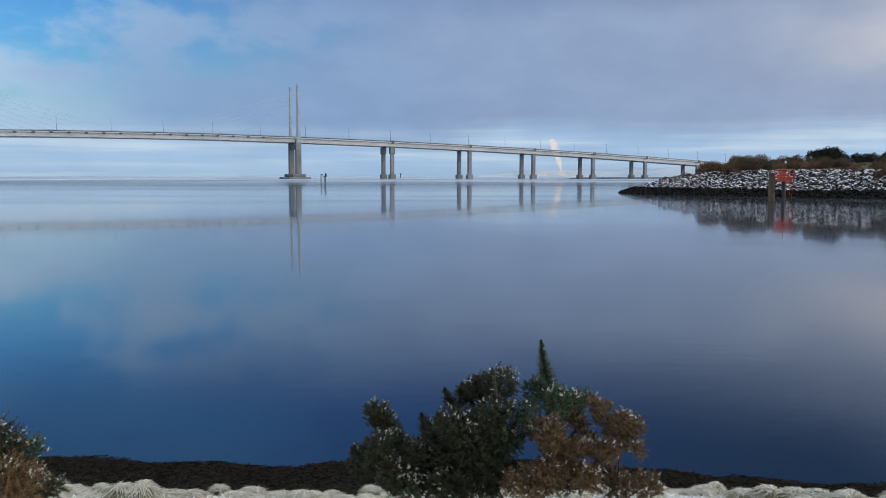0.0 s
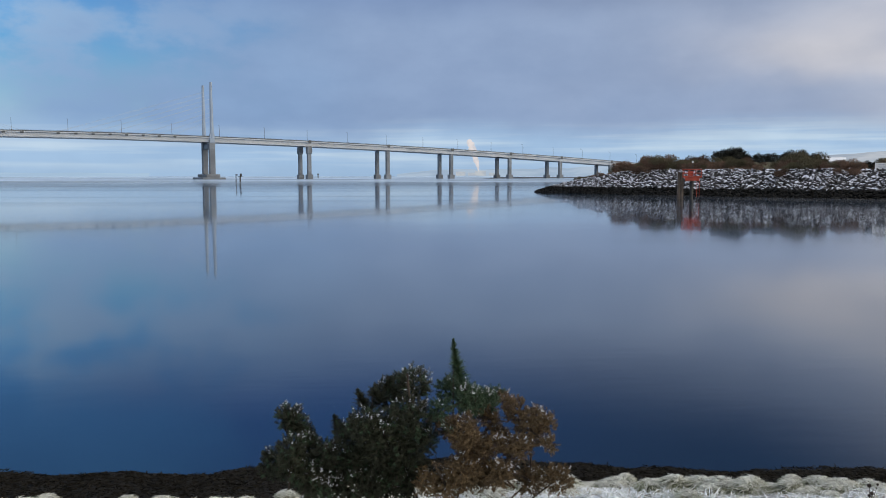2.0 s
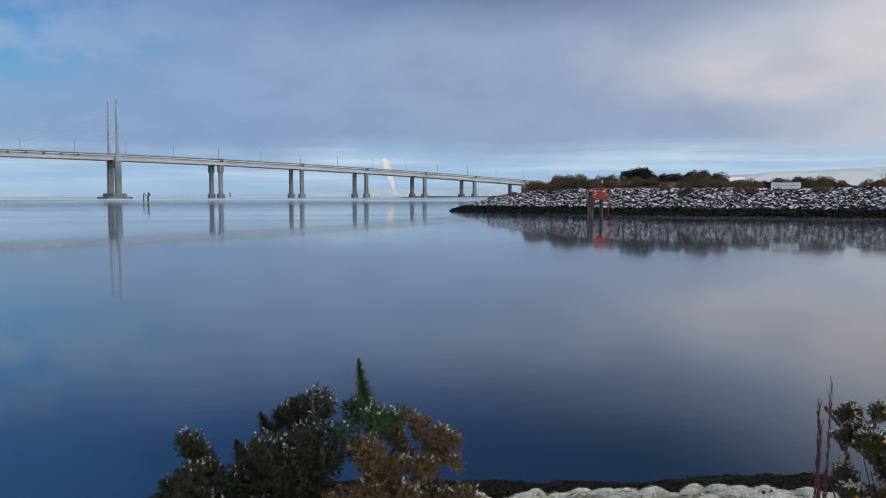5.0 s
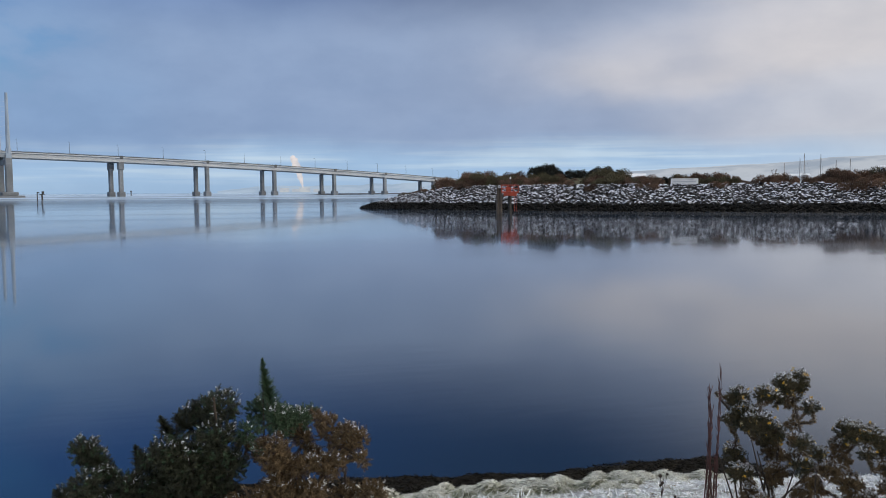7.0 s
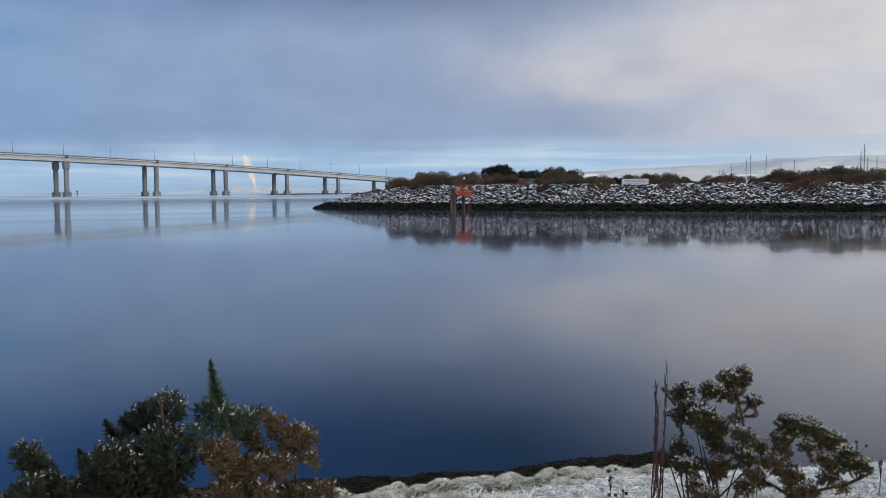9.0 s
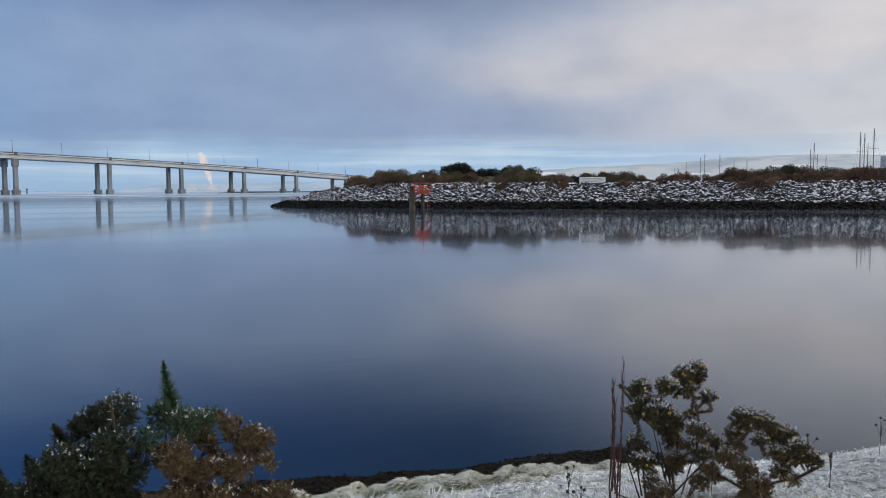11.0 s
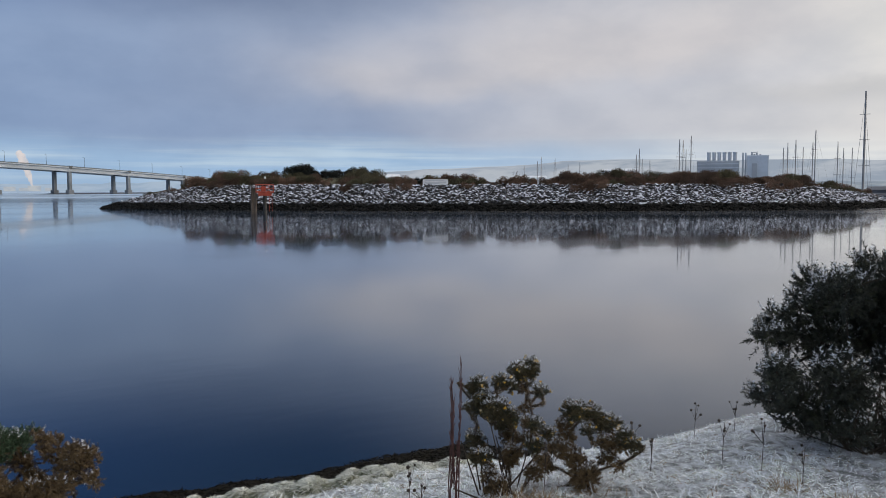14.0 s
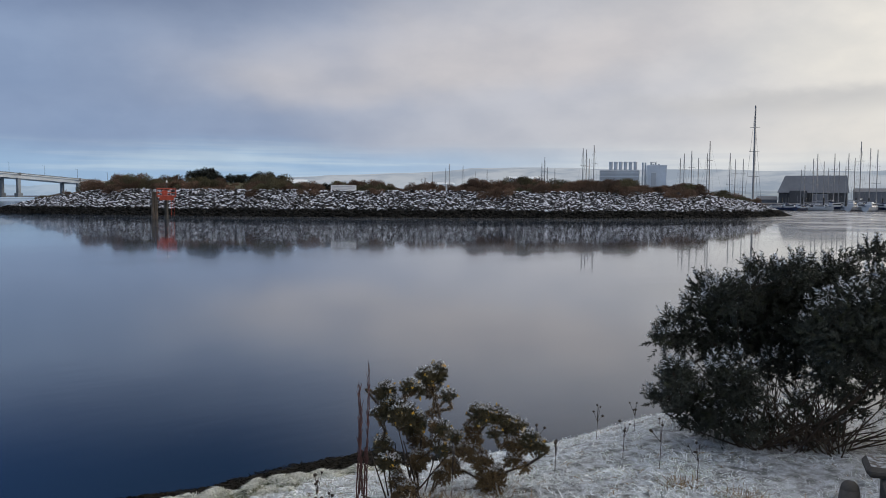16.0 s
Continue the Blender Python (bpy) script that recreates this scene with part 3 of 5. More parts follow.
def scrub_mesh(name, seed, mat, tall=2.2, wide=1.6, n=1100, leaf=0.3, thick=0.09, round_top=False):
    """A shrub: upright stems that fan out and break into many fine twigs with an uneven outline."""
    rs = np.random.RandomState(seed)
    lobes = rs.normal(size=(7, 3)) * (wide * 0.42, wide * 0.42, tall * 0.13) + (0, 0, tall * 0.52)
    c = lobes[rs.randint(0, 7, n)]
    r = rs.normal(size=(n, 3))
    r /= np.linalg.norm(r, axis=1, keepdims=True)
    p = c + r * rs.uniform(0.15, 1.0, (n, 1)) ** 0.6 * (wide * 0.36, wide * 0.36, tall * 0.36)
    p[:, 2] = np.maximum(p[:, 2], 0.02)
    way = r * (0.8 if round_top else 0.6) + (0, 0, 0.2 if round_top else 0.65) + rs.normal(size=(n, 3)) * 0.25
    v, f = blades(p, way, rs.uniform(0.5, 1.3, n) * leaf, rs.uniform(0.6, 1.4, n) * thick, rs)
    stems = 40
    o = rs.normal(size=(stems, 3)) * (wide * 0.2, wide * 0.2, 0)
    o[:, 2] = -0.2
    v2, f2 = blades(o, rs.normal(size=(stems, 3)) * (0.45, 0.45, 0) + (0, 0, 1), rs.uniform(0.6, 1.05, stems) * tall, np.full(stems, 0.09), rs)
    return fast_mesh(name, np.concatenate([v, v2]), np.concatenate([f, f2 + len(v)]), mat)


BROWN = [scrub_mesh("twigs", i, TWIG, 1.9, 2.5, 5200, 0.24, 0.05) for i in range(4)]
GREENISH = [scrub_mesh("twigs", 20 + i, OLIVE, 2.0, 2.6, 5000, 0.24, 0.055) for i in range(3)]
DARK = [scrub_mesh("leaves", 40 + i, EVERGREEN, 3.6, 3.0, 4200, 0.30, 0.16, True) for i in range(3)]


def shrub(me, p, turn, s, label, group, tall=1.0, name="shrub"):
    ob = new(name, me)
    ob.matrix_basis = Matrix.Translation(p) @ Matrix.Rotation(turn, 4, "Z") @ Matrix.Diagonal((s, s, s * tall, 1))
    return tagged(ob, label, "shrub", group)


rng = random.Random(5)
m = 9.0
while m < TOE_LEN - 11:
    u = m / TOE_LEN
    p0 = toe(u)[0]
    az = math.degrees(math.atan2(p0.x, p0.y))
    thin = 0.72 if 28.5 < az < 33 or 36 < az < 44 else 1.0
    for k, s0 in ((1.08, 0.75), (1.22, 1.0), (1.42, 1.05)):
        if rng.random() < 0.12 or (thin < 1 and k > 1.3 and rng.random() < 0.5):
            continue
        s = 1.32 * s0 * rng.uniform(0.55, 1.32) * thin * min(1.0, crest(u) / 4.6)
        p = bank_point(u, k + rng.uniform(-0.06, 0.06)) + Vector((0, 0, -0.3))
        green = rng.random() < (0.55 if 23 < az < 29 else 0.2)
        me = rng.choice(GREENISH if green else BROWN)
        shrub(me, p, rng.uniform(0, 6.3), s, "olive-green winter shrub on the breakwater" if green else "bare brown winter shrub on the breakwater", "scrub along the breakwater")
    m += rng.uniform(1.7, 2.7)
# shrubs that have seeded themselves down the rocks
for az, k, s in ((17.6, 0.9, 0.9), (27.3, 0.75, 0.8), (31.6, 0.8, 0.9), (36.3, 0.9, 0.7), (45.4, 0.72, 1.15), (46.2, 0.85, 1.0), (55.2, 0.86, 0.9), (58.6, 0.75, 1.1), (59.4, 0.85, 1.1)):
    shrub(rng.choice(BROWN), bank_point(u_at(az), k) + Vector((0, 0, -0.2)), rng.uniform(0, 6), s, "bare brown shrub growing among the boulders", "scrub along the breakwater")
# the raised knoll with evergreen bushes
for az, k, s, lift in ((20.9, 1.5, 0.75, 1.1), (21.5, 1.55, 1.08, 1.6), (22.2, 1.6, 1.1, 1.7), (23.0, 1.55, 0.8, 1.2), (24.2, 1.6, 0.8, 1.4), (25.0, 1.7, 0.9, 1.5), (25.8, 1.7, 0.9, 1.4),
                       (26.6, 1.7, 0.85, 1.2), (27.3, 1.6, 0.7, 0.7), (32.75, 1.12, 0.5, 0.3)):
    shrub(rng.choice(DARK), bank_point(u_at(az), k) + Vector((0, 0, lift - 0.5)), rng.uniform(0, 6), s, "dense dark evergreen bush on the breakwater knoll", "evergreens on the knoll", 0.95, "evergreen_bush")
kp, kin, kw_ = toe(u_at(24.2))
kc = kp + kin * 23
vs, fs = [], []
for i in range(25):
    for j in range(13):
        a, b = -1 + i / 12, -1 + j / 6
        h = 2.4 * max(0.0, 1 - a * a) * max(0.0, 1 - b * b)
        q = kc + kw_ * a * 17 + kin * b * 9
        vs.append((q.x, q.y, 4.4 + h + 0.2 * noise.noise((i * 0.7, j * 0.7, 0))))
fs = [(i * 13 + j, (i + 1) * 13 + j, (i + 1) * 13 + j + 1, i * 13 + j + 1) for i in range(24) for j in range(12)]
part_mesh("knoll", mesh_from("knoll", vs, fs, OLIVE, smooth=True), breakwater, "rough grassy knoll")


def bare_tree(p, tall, label):
    t = thing("bare_tree", label, "tree", p)
    rs = random.Random(int(tall * 100))
    part("trunk", rod(B(), (0, 0, -0.3), (0, 0, tall * 0.5), 0.09, 0.05, 6), TWIG, t)
    for i in range(9):
        a = i * 2.4
        z0 = tall * (0.15 + 0.035 * i)
        bm = B()
        e = Vector((math.cos(a) * tall * 0.22, math.sin(a) * tall * 0.22, z0 + tall * rs.uniform(0.35, 0.6)))
        rod(bm, (0, 0, z0), e, 0.05, 0.02, 5)
        for _ in range(6):
            s = Vector((0, 0, z0)).lerp(e, rs.uniform(0.35, 1))
            rod(bm, s, s + Vector((rs.uniform(-1, 1), rs.uniform(-1, 1), rs.uniform(0.3, 1.2))) * tall * 0.13, 0.02, 0.008, 4)
        part("limb", bm, TWIG, t)


bare_tree(bank_point(u_at(17.3), 1.25) - Vector((0, 0, 0.4)), 3.9, "leafless sapling above the brown scrub")
bare_tree(bank_point(u_at(14.6), 1.1) - Vector((0, 0, 0.4)), 2.1, "small leafless shrub at the end of the breakwater")
bare_tree(bank_point(u_at(40.6), 1.3) - Vector((0, 0, 0.4)), 3.2, "leafless shrub above the boulders")

# ---- navigation beacon and sign ----
RED = material("faded_red_paint", (0.46, 0.070, 0.035), 0.6, vary=0.35, scale=1.5, fine=9, bump=0.1)
PILE = material("weathered_timber_pile", (0.13, 0.105, 0.085), 0.9, vary=0.4, scale=1.0, fine=8, bump=0.4)
WET_PILE = material("wet_dark_pile", (0.022, 0.022, 0.022), 0.5, vary=0.4, scale=1.0, fine=8, bump=0.4)
WHITE = material("white_painted_board", (0.72, 0.73, 0.74), 0.7, vary=0.12, scale=1.0, fine=10, bump=0.05)
GREY_BAR = material("faded_print", (0.42, 0.45, 0.50), 0.8, vary=0.1, bump=0)

beacon = thing("navigation_beacon", "red-painted beacon platform on dark piles standing in the water", "beacon", polar(22.5, 141), -22.5)
bm = B()
rod(bm, (0.3, 0, -2), (0.3, 0, 3.6), 0.32, 0.29, 10)
part("pile", bm, WET_PILE, beacon, "dark wet pile")
for dx in (-1.75, -1.25):
    part("timber_pile", rod(B(), (dx, 0.3, -2), (dx * 0.98, 0.3, 4.5), 0.29, 0.25, 9), PILE, beacon, "weathered timber fender pile")
part("platform", box(B(), (0.35, 0, 3.75), (3.0, 2.2, 0.28), 0, 0.04), RED, beacon)
part("bracing", box(box(B(), (0.35, -0.9, 3.35), (2.2, 0.2, 0.5), 0, 0.03), (0.35, 0.9, 3.35), (2.2, 0.2, 0.5), 0, 0.03), RED, beacon)
for x in (-1.1, -0.1, 0.9, 1.8):
    for y in (-1.05, 1.05):
        part("rail_post", rod(B(), (x, y, 3.8), (x, y, 5.0), 0.07, 0.07, 6), RED, beacon)
for z in (4.35, 4.95):
    for y in (-1.05, 1.05):
        part("handrail", rod(B(), (-1.15, y, z), (1.85, y, z), 0.075, 0.075, 6), RED, beacon)
    for x in (-1.12, 1.82):
        part("handrail", rod(B(), (x, -1.05, z), (x, 1.05, z), 0.075, 0.075, 6), RED, beacon)
part("equipment_box", box(B(), (0.1, 0.2, 4.3), (0.9, 0.7, 0.8), 0, 0.06), RED, beacon)
part("lamp_mast", rod(B(), (0.4, 0, 4.8), (0.4, 0, 6.0), 0.06, 0.05, 6), DARK_STEEL, beacon)
part("lantern", rod(B(), (0.4, 0, 6.0), (0.4, 0, 6.35), 0.13, 0.11, 8), WHITE, beacon)
part("ladder", box(box(box(B(), (1.1, -1.15, 2.2), (0.06, 0.06, 3.4)), (1.5, -1.15, 2.2), (0.06, 0.06, 3.4)), (1.3, -1.15, 2.6), (0.4, 0.05, 0.05)), RED, beacon)

su = u_at(33.95)
sp = bank_point(su, 0.98)
sign = thing("sign_board", "long white notice board on posts above the boulders", "sign", (sp.x, sp.y, 4.6), -33.0)
part("board", box(B(), (0, 0, 0.98), (5.0, 0.10, 1.15), 0, 0.02), WHITE, sign)
for x in (-2.0, 0.0, 2.0):
    part("post", box(B(), (x, 0.1, 0.4), (0.12, 0.10, 1.9), 0, 0.01), PILE, sign)
for z, w, x in ((1.28, 3.6, -0.2), (0.98, 4.2, 0.0), (0.70, 2.6, -0.5)):
    part("printed_bar", box(B(), (x, -0.056, z), (w, 0.01, 0.13)), GREY_BAR, sign)

# ---- marks in the firth, sandbank, steam ----
mp = polar(-8.3, 375)
mark = thing("channel_marker", "pair of dark posts with a small light platform in the water", "channel marker", mp, 8.3)
part("post", rod(B(), (-1.1, 0, -2), (-1.1, 0, 4.4), 0.22, 0.18, 8), WET_PILE, mark)
part("post", rod(B(), (0.7, 0, -2), (0.7, 0, 3.4), 0.36, 0.32, 8), WET_PILE, mark)
part("platform", box(B(), (0.7, 0, 3.5), (2.0, 1.6, 0.25), 0, 0.04), WET_PILE, mark)
part("light_box", box(B(), (1.0, 0, 4.2), (0.9, 0.7, 1.2), 0, 0.08), WET_PILE, mark)
part("topmark", box(B(), (-0.8, 0, 4.2), (1.0, 0.3, 0.5), 0, 0.04), WET_PILE, mark)
far_post = thing("channel_post", "small dark marker post far out in the firth", "channel marker", polar(-2.96, 900))
part("post", rod(B(), (0, 0, -1), (0, 0, 4.6), 0.55, 0.5, 8), DARK_STEEL, far_post)
part("topmark", rod(B(), (0, 0, 4.6), (0, 0, 6.0), 1.2, 0.5, 8), DARK_STEEL, far_post)

vs, fs = [], []
for i in range(41):
    a = 7.6 + 10.0 * i / 40
    for j in range(6):
        d = 735 + 6 * i + j * 14
        h = 2.3 * math.sin(j / 5 * math.pi) * min(1.0, i / 8) - 0.05 + 0.25 * noise.noise((i * 0.4, j, 2))
        vs.append(polar(a, d, h))
fs = [(i * 6 + j, (i + 1) * 6 + j, (i + 1) * 6 + j + 1, i * 6 + j + 1) for i in range(40) for j in range(5)]
MUD = material("grey_mud", (0.06, 0.07, 0.085), 0.7, vary=0.3, scale=0.05, fine=0.4, bump=0.1)
tagged(new("sandbank", mesh_from("sandbank", vs, fs, MUD, smooth=True)), "low grey mud bank under the bridge piers", "sandbank", kind="structure")

# the steam emits: sunlight on it is put into its colour
STEAM = distance_material("sunlit_steam_glow", (0.56, 0.57, 0.62), (0.78, 0.71, 0.69), 0.02)
st = STEAM.node_tree
veil = st.nodes.new("ShaderNodeMixShader")
veil.inputs[0].default_value = 0.45
st.links.new(st.nodes.new("ShaderNodeBsdfTransparent").outputs[0], veil.inputs[1])
st.links.new(st.nodes["Emission"].outputs[0], veil.inputs[2])
st.links.new(veil.outputs[0], st.nodes["Material Output"].inputs[0])
bm = B()
rs = random.Random(3)
for i in range(46):
    k = i / 45
    az, el = 8.25 - 0.35 * k ** 0.6 - 0.35 * k * k, 0.30 + 2.05 * k
    c = polar(az + rs.uniform(-0.05, 0.05) * (0.3 + k), 2450, rise(el, 2450))
    r = (1.6 + 7.5 * math.sin(min(1.0, k * 1.15) * math.pi * 0.62)) * rs.uniform(0.75, 1.15)
    g = bmesh.ops.create_icosphere(bm, subdivisions=2, radius=r)
    for v in g["verts"]:
        v.co *= 1 + 0.3 * noise.noise(v.co * 0.13 + Vector((i, 0, 0)))
    bmesh.ops.translate(bm, vec=c, verts=g["verts"])
tagged(part("steam_plume", bm, STEAM, None, "sunlit pale pink steam rising from a far factory", True), category="steam", kind="stuff")
works = thing("far_factory", "small pale factory buildings on the far shore", "factory", polar(8.0, 2440, 3))
# unlit walls given a glow, hazy daylight put into their pale colour
FAR_WALL = distance_material("glowing_far_wall", (0.40, 0.45, 0.52), (0.50, 0.53, 0.56), 0.05)
for x, w, h in ((-45, 26, 12), (-12, 20, 9), (14, 30, 14), (52, 22, 9)):
    part("shed", box(B(), (x, 0, h / 2), (w, 20, h), 0, 0.5), FAR_WALL, works)

# ---- town and marina behind the breakwater ----
PALE = material("pale_cladding", (0.76, 0.80, 0.84), 0.7, vary=0.12, scale=0.05, fine=0.4, bump=0.05)
MID = material("blue_grey_cladding", (0.30, 0.33, 0.37), 0.7, vary=0.15, scale=0.05, fine=0.4, bump=0.05)
# factory grey carries the tone of the haze in front of it
WORKS = material("hazed_works_cladding", (0.40, 0.45, 0.52), 0.8, vary=0.15, scale=0.05, fine=0.4, bump=0.05)
ROOF = material("dark_slate_roof", (0.12, 0.135, 0.165), 0.7, vary=0.2, scale=0.1, fine=0.6, bump=0.1)
GEL = material("white_gelcoat", (0.38, 0.41, 0.46), 0.3, vary=0.08, scale=0.5, fine=3, bump=0)
NAVY = material("navy_hull", (0.02, 0.03, 0.07), 0.3, vary=0.2, scale=0.5, fine=3, bump=0)
ALU = material("mast_aluminium", (0.22, 0.23, 0.25), 0.5, 0.3, vary=0.15, scale=1, fine=5, bump=0)
GLASS = material("dark_cabin_window", (0.02, 0.025, 0.03), 0.1, vary=0.1, bump=0)
STONE_QUAY = material("quay_concrete", (0.16, 0.16, 0.17), 0.9, vary=0.3, scale=0.2, fine=2, bump=0.2)

fac = thing("factory", "grey factory with a row of tall exhaust stacks", "factory", polar(54.0, 800), -54.0)
wd = 800 * math.tan(radians(1.31))
part("hall", box(B(), (-8, 0, rise(1.87, 800) / 2), (2 * wd, 30, rise(1.87, 800)), 0, 0.4), MID, fac)
for z in (20.5, 24.0, 27.5):
    part("cladding_band", box(B(), (-8, -15.3, z), (2 * wd - 1, 0.5, 0.8)), WORKS, fac)
for i in range(6):
    x = 800 * math.tan(radians(52.84 - 54.0 + 1.62 * i / 5))
    bm = rod(B(), (x, -4, 28), (x, -4, rise(2.44, 800)), 1.6, 1.6, 12)
    rod(bm, (x, -4, rise(2.44, 800) - 1), (x, -4, rise(2.46, 800)), 1.85, 1.85, 12)
    part("stack", bm, WORKS, fac)
for az in (54.95, 55.12):
    x = 800 * math.tan(radians(az - 54.0))
    part("vent_pipe", rod(B(), (x, -6, 0), (x, -6, rise(2.4, 800)), 0.9, 0.8, 10), WORKS, fac)
mill = thing("mill_building", "pale tall mill block with rooftop machinery", "building", polar(55.87, 800), -55.87)
hm = rise(2.22, 800)
part("block", box(B(), (0, 0, hm / 2), (18.4, 20, hm), 0, 0.3), WORKS, mill)
part("side_bay", box(B(), (-2.6, -10.2, hm / 2 - 3), (4.5, 1.0, hm - 8), 0, 0.2), MID, mill)
for x, h in ((-5, 3.0), (-3, 1.6), (-1, 2.6), (2, 1.2)):
    part("roof_unit", box(B(), (x, 0, hm + h / 2), (1.6, 2.5, h), 0, 0.15), MID, mill)
part("roof_rail", rod(B(), (-6, 0, hm + 3), (0, 0, hm + 3.2), 0.3, 0.3, 6), MID, mill)

shed = thing("boat_shed", "long dark slate-roofed boat shed by the marina", "building", polar(65.6, 420), -65.6)
hw = 420 * math.tan(radians(1.98))
e0, e1 = rise(0.42, 420), rise(1.52, 420)
SHED_WALL = material("dark_shed_cladding", (0.055, 0.062, 0.075), 0.8, vary=0.2, scale=0.1, fine=0.6, bump=0.1)
part("wall", box(B(), (0, 2, e0 / 2), (2 * hw, 18, e0), 0, 0.2), SHED_WALL, shed)
vs = [(-hw - 0.6, -8, e0), (hw + 0.6, -8, e0), (hw + 0.6, 12, e0), (-hw - 0.6, 12, e0), (-hw + 2.4, 0, e1), (hw - 0.3, 0, e1), (hw - 0.3, 4, e1), (-hw + 2.4, 4, e1)]
part_mesh("roof", mesh_from("roof", vs, [(0, 1, 5, 4), (1, 2, 6, 5), (2, 3, 7, 6), (3, 0, 4, 7), (4, 5, 6, 7), (3, 2, 1, 0)], ROOF), shed)
part("annex", box(B(), (-6, -11, 4.0), (7.5, 5, 8.0), 0, 0.15), SHED_WALL, shed)
part("annex", box(B(), (3, -10.5, 3.2), (6, 4, 6.4), 0, 0.15), ROOF, shed)

for az, d, w, h0, el, mat, lab in ((30.9, 420, 14, 0, 1.12, PALE, "long pale-roofed shed behind the scrub"), (47.0, 520, 20, 0, 1.45, PALE, "pale frosted warehouse roof behind the scrub"),
                                   (62.9, 430, 9, 0, 0.2, ROOF, "low dark marina shed"), (69.4, 430, 22, 0, 0.72, ROOF, "low dark quayside building with a frosted roof"), (41.0, 700, 26, 0, 1.0, PALE, "pale low warehouse behind the scrub")):
    b = thing("warehouse", lab, "building", polar(az, d), -az)
    h = rise(el, d)
    part("wall", box(B(), (0, 0, h / 2 - 0.8), (w, 14, h - 1.6), 0, 0.15), mat, b)
    vs = [(-w / 2 - 0.4, -7.4, h - 1.7), (w / 2 + 0.4, -7.4, h - 1.7), (w / 2 + 0.4, 7.4, h - 1.7), (-w / 2 - 0.4, 7.4, h - 1.7), (-w / 2, 0, h), (w / 2, 0, h)]
    part_mesh("roof", mesh_from("roof", vs, [(0, 1, 5, 4), (2, 3, 4, 5), (1, 2, 5), (3, 0, 4), (3, 2, 1, 0)], PALE if mat is PALE else ROOF), b)

quay = tagged(new("quay", mesh_from("quay", [polar(60, 372, 2.2), polar(85, 372, 2.2), polar(85, 520, 2.2), polar(60, 520, 2.2), polar(60, 372, -2), polar(85, 372, -2)],
              [(0, 3, 2, 1), (0, 1, 5, 4)], STONE_QUAY)), "grey marina quayside", "quay", kind="structure")


def hull_mesh(bm, length, beam, depth, sheer):
    n = 9
    rings = []
    for i in range(n):
        k = i / (n - 1)
        x = (k - 0.5) * length
        w = beam / 2 * (math.sin(min(1.0, (1 - k) * 1.9) * math.pi / 2) ** 0.8) * (0.78 + 0.22 * min(1, k * 3))
        z = depth + sheer * (k - 0.3) ** 2 * 2
        rings.append([bm.verts.new((x, -w, z)), bm.verts.new((x, -w * 0.8, z * 0.35)), bm.verts.new((x - 0.06 * length * k, 0, -0.35)), bm.verts.new((x, w * 0.8, z * 0.35)), bm.verts.new((x, w, z))])
    for a, b in zip(rings, rings[1:]):
        for j in range(4):
            bm.faces.new((a[j], b[j], b[j + 1], a[j + 1]))
        bm.faces.new((a[4], b[4], b[0], a[0]))
    bm.faces.new(rings[0])
    return bm


def yacht(mast, navy, motor, label):
    """A moored yacht about 10 m long, its mast top `mast` metres above the water."""
    y = thing("yacht" if not motor else "motor_boat", label, "boat", group="boats in the marina")
    part("hull", hull_mesh(B(), 10.0, 3.2, 1.1, 0.5), NAVY if navy else GEL, y)
    part("cabin", box(B(), (-0.2, 0, 1.5), (4.2, 2.0, 0.8 if not motor else 1.1), 0, 0.25), GEL, y)
    part("window", box(B(), (-0.1, 0, 1.7 if not motor else 1.75), (3.4, 2.06, 0.28 if not motor else 0.36), 0, 0.05), GLASS, y)
    if motor:
        part("flybridge", box(B(), (-1.0, 0, 2.2), (1.8, 1.5, 0.5), 0, 0.15), NAVY if navy else GEL, y)
        part("aerial", rod(B(), (-1.5, 0, 2.3), (-1.8, 0, 5.6), 0.04, 0.03, 5), ALU, y)
        return y
    part("mast", rod(B(), (0.6, 0, 1.2), (0.6, 0, mast), 0.13, 0.10, 7), ALU, y)
    part("boom", rod(B(), (0.5, 0, 2.7), (-3.6, 0, 2.8), 0.16, 0.13, 7), ALU, y)
    for z in (0.45, 0.72):
        part("spreader", rod(B(), (0.6, -0.9, mast * z), (0.6, 0.9, mast * z), 0.04, 0.04, 4), ALU, y)
    for a in ((4.7, 0, 1.6), (-4.6, 0, 1.3), (0.5, -1.5, 1.2), (0.5, 1.5, 1.2)):
        part("stay", rod(B(), a, (0.6, 0, mast - 0.2), 0.012, 0.012, 4), ALU, y)
    return y


MASTS = [(40.6, 1.7), (41.5, 2.0), (41.8, 2.3), (42.7, 2.2), (43.6, 1.8), (44.4, 1.9), (48.1, 2.4), (48.3, 2.8), (48.6, 2.1), (49.1, 2.0), (50.9, 3.4), (51.25, 3.3), (51.5, 2.7), (51.8, 3.6), (57.5, 2.7), (57.7, 3.0), (58.1, 3.2),
         (58.7, 2.7), (59.1, 3.0), (59.4, 3.8), (60.6, 3.0), (60.9, 2.6), (61.4, 2.6), (65.7, 2.6), (65.95, 2.9), (66.3, 2.4), (64.9, 1.9), (65.2, 2.2), (66.55, 2.0), (67.45, 2.1), (68.05, 2.6), (66.8, 2.9), (67.2, 2.4), (67.7, 2.9), (68.3, 3.6), (68.8, 3.2), (69.2, 3.1)]
rng = random.Random(21)
kinds = [yacht(16.0, False, False, "white sailing yacht with a bare mast"), yacht(16.0, True, False, "navy-hulled sailing yacht with a bare mast"), yacht(0, False, True, "white motor cruiser at its berth"),
         yacht(0, True, True, "dark-hulled motor boat at its berth")]
first = [True] * 4
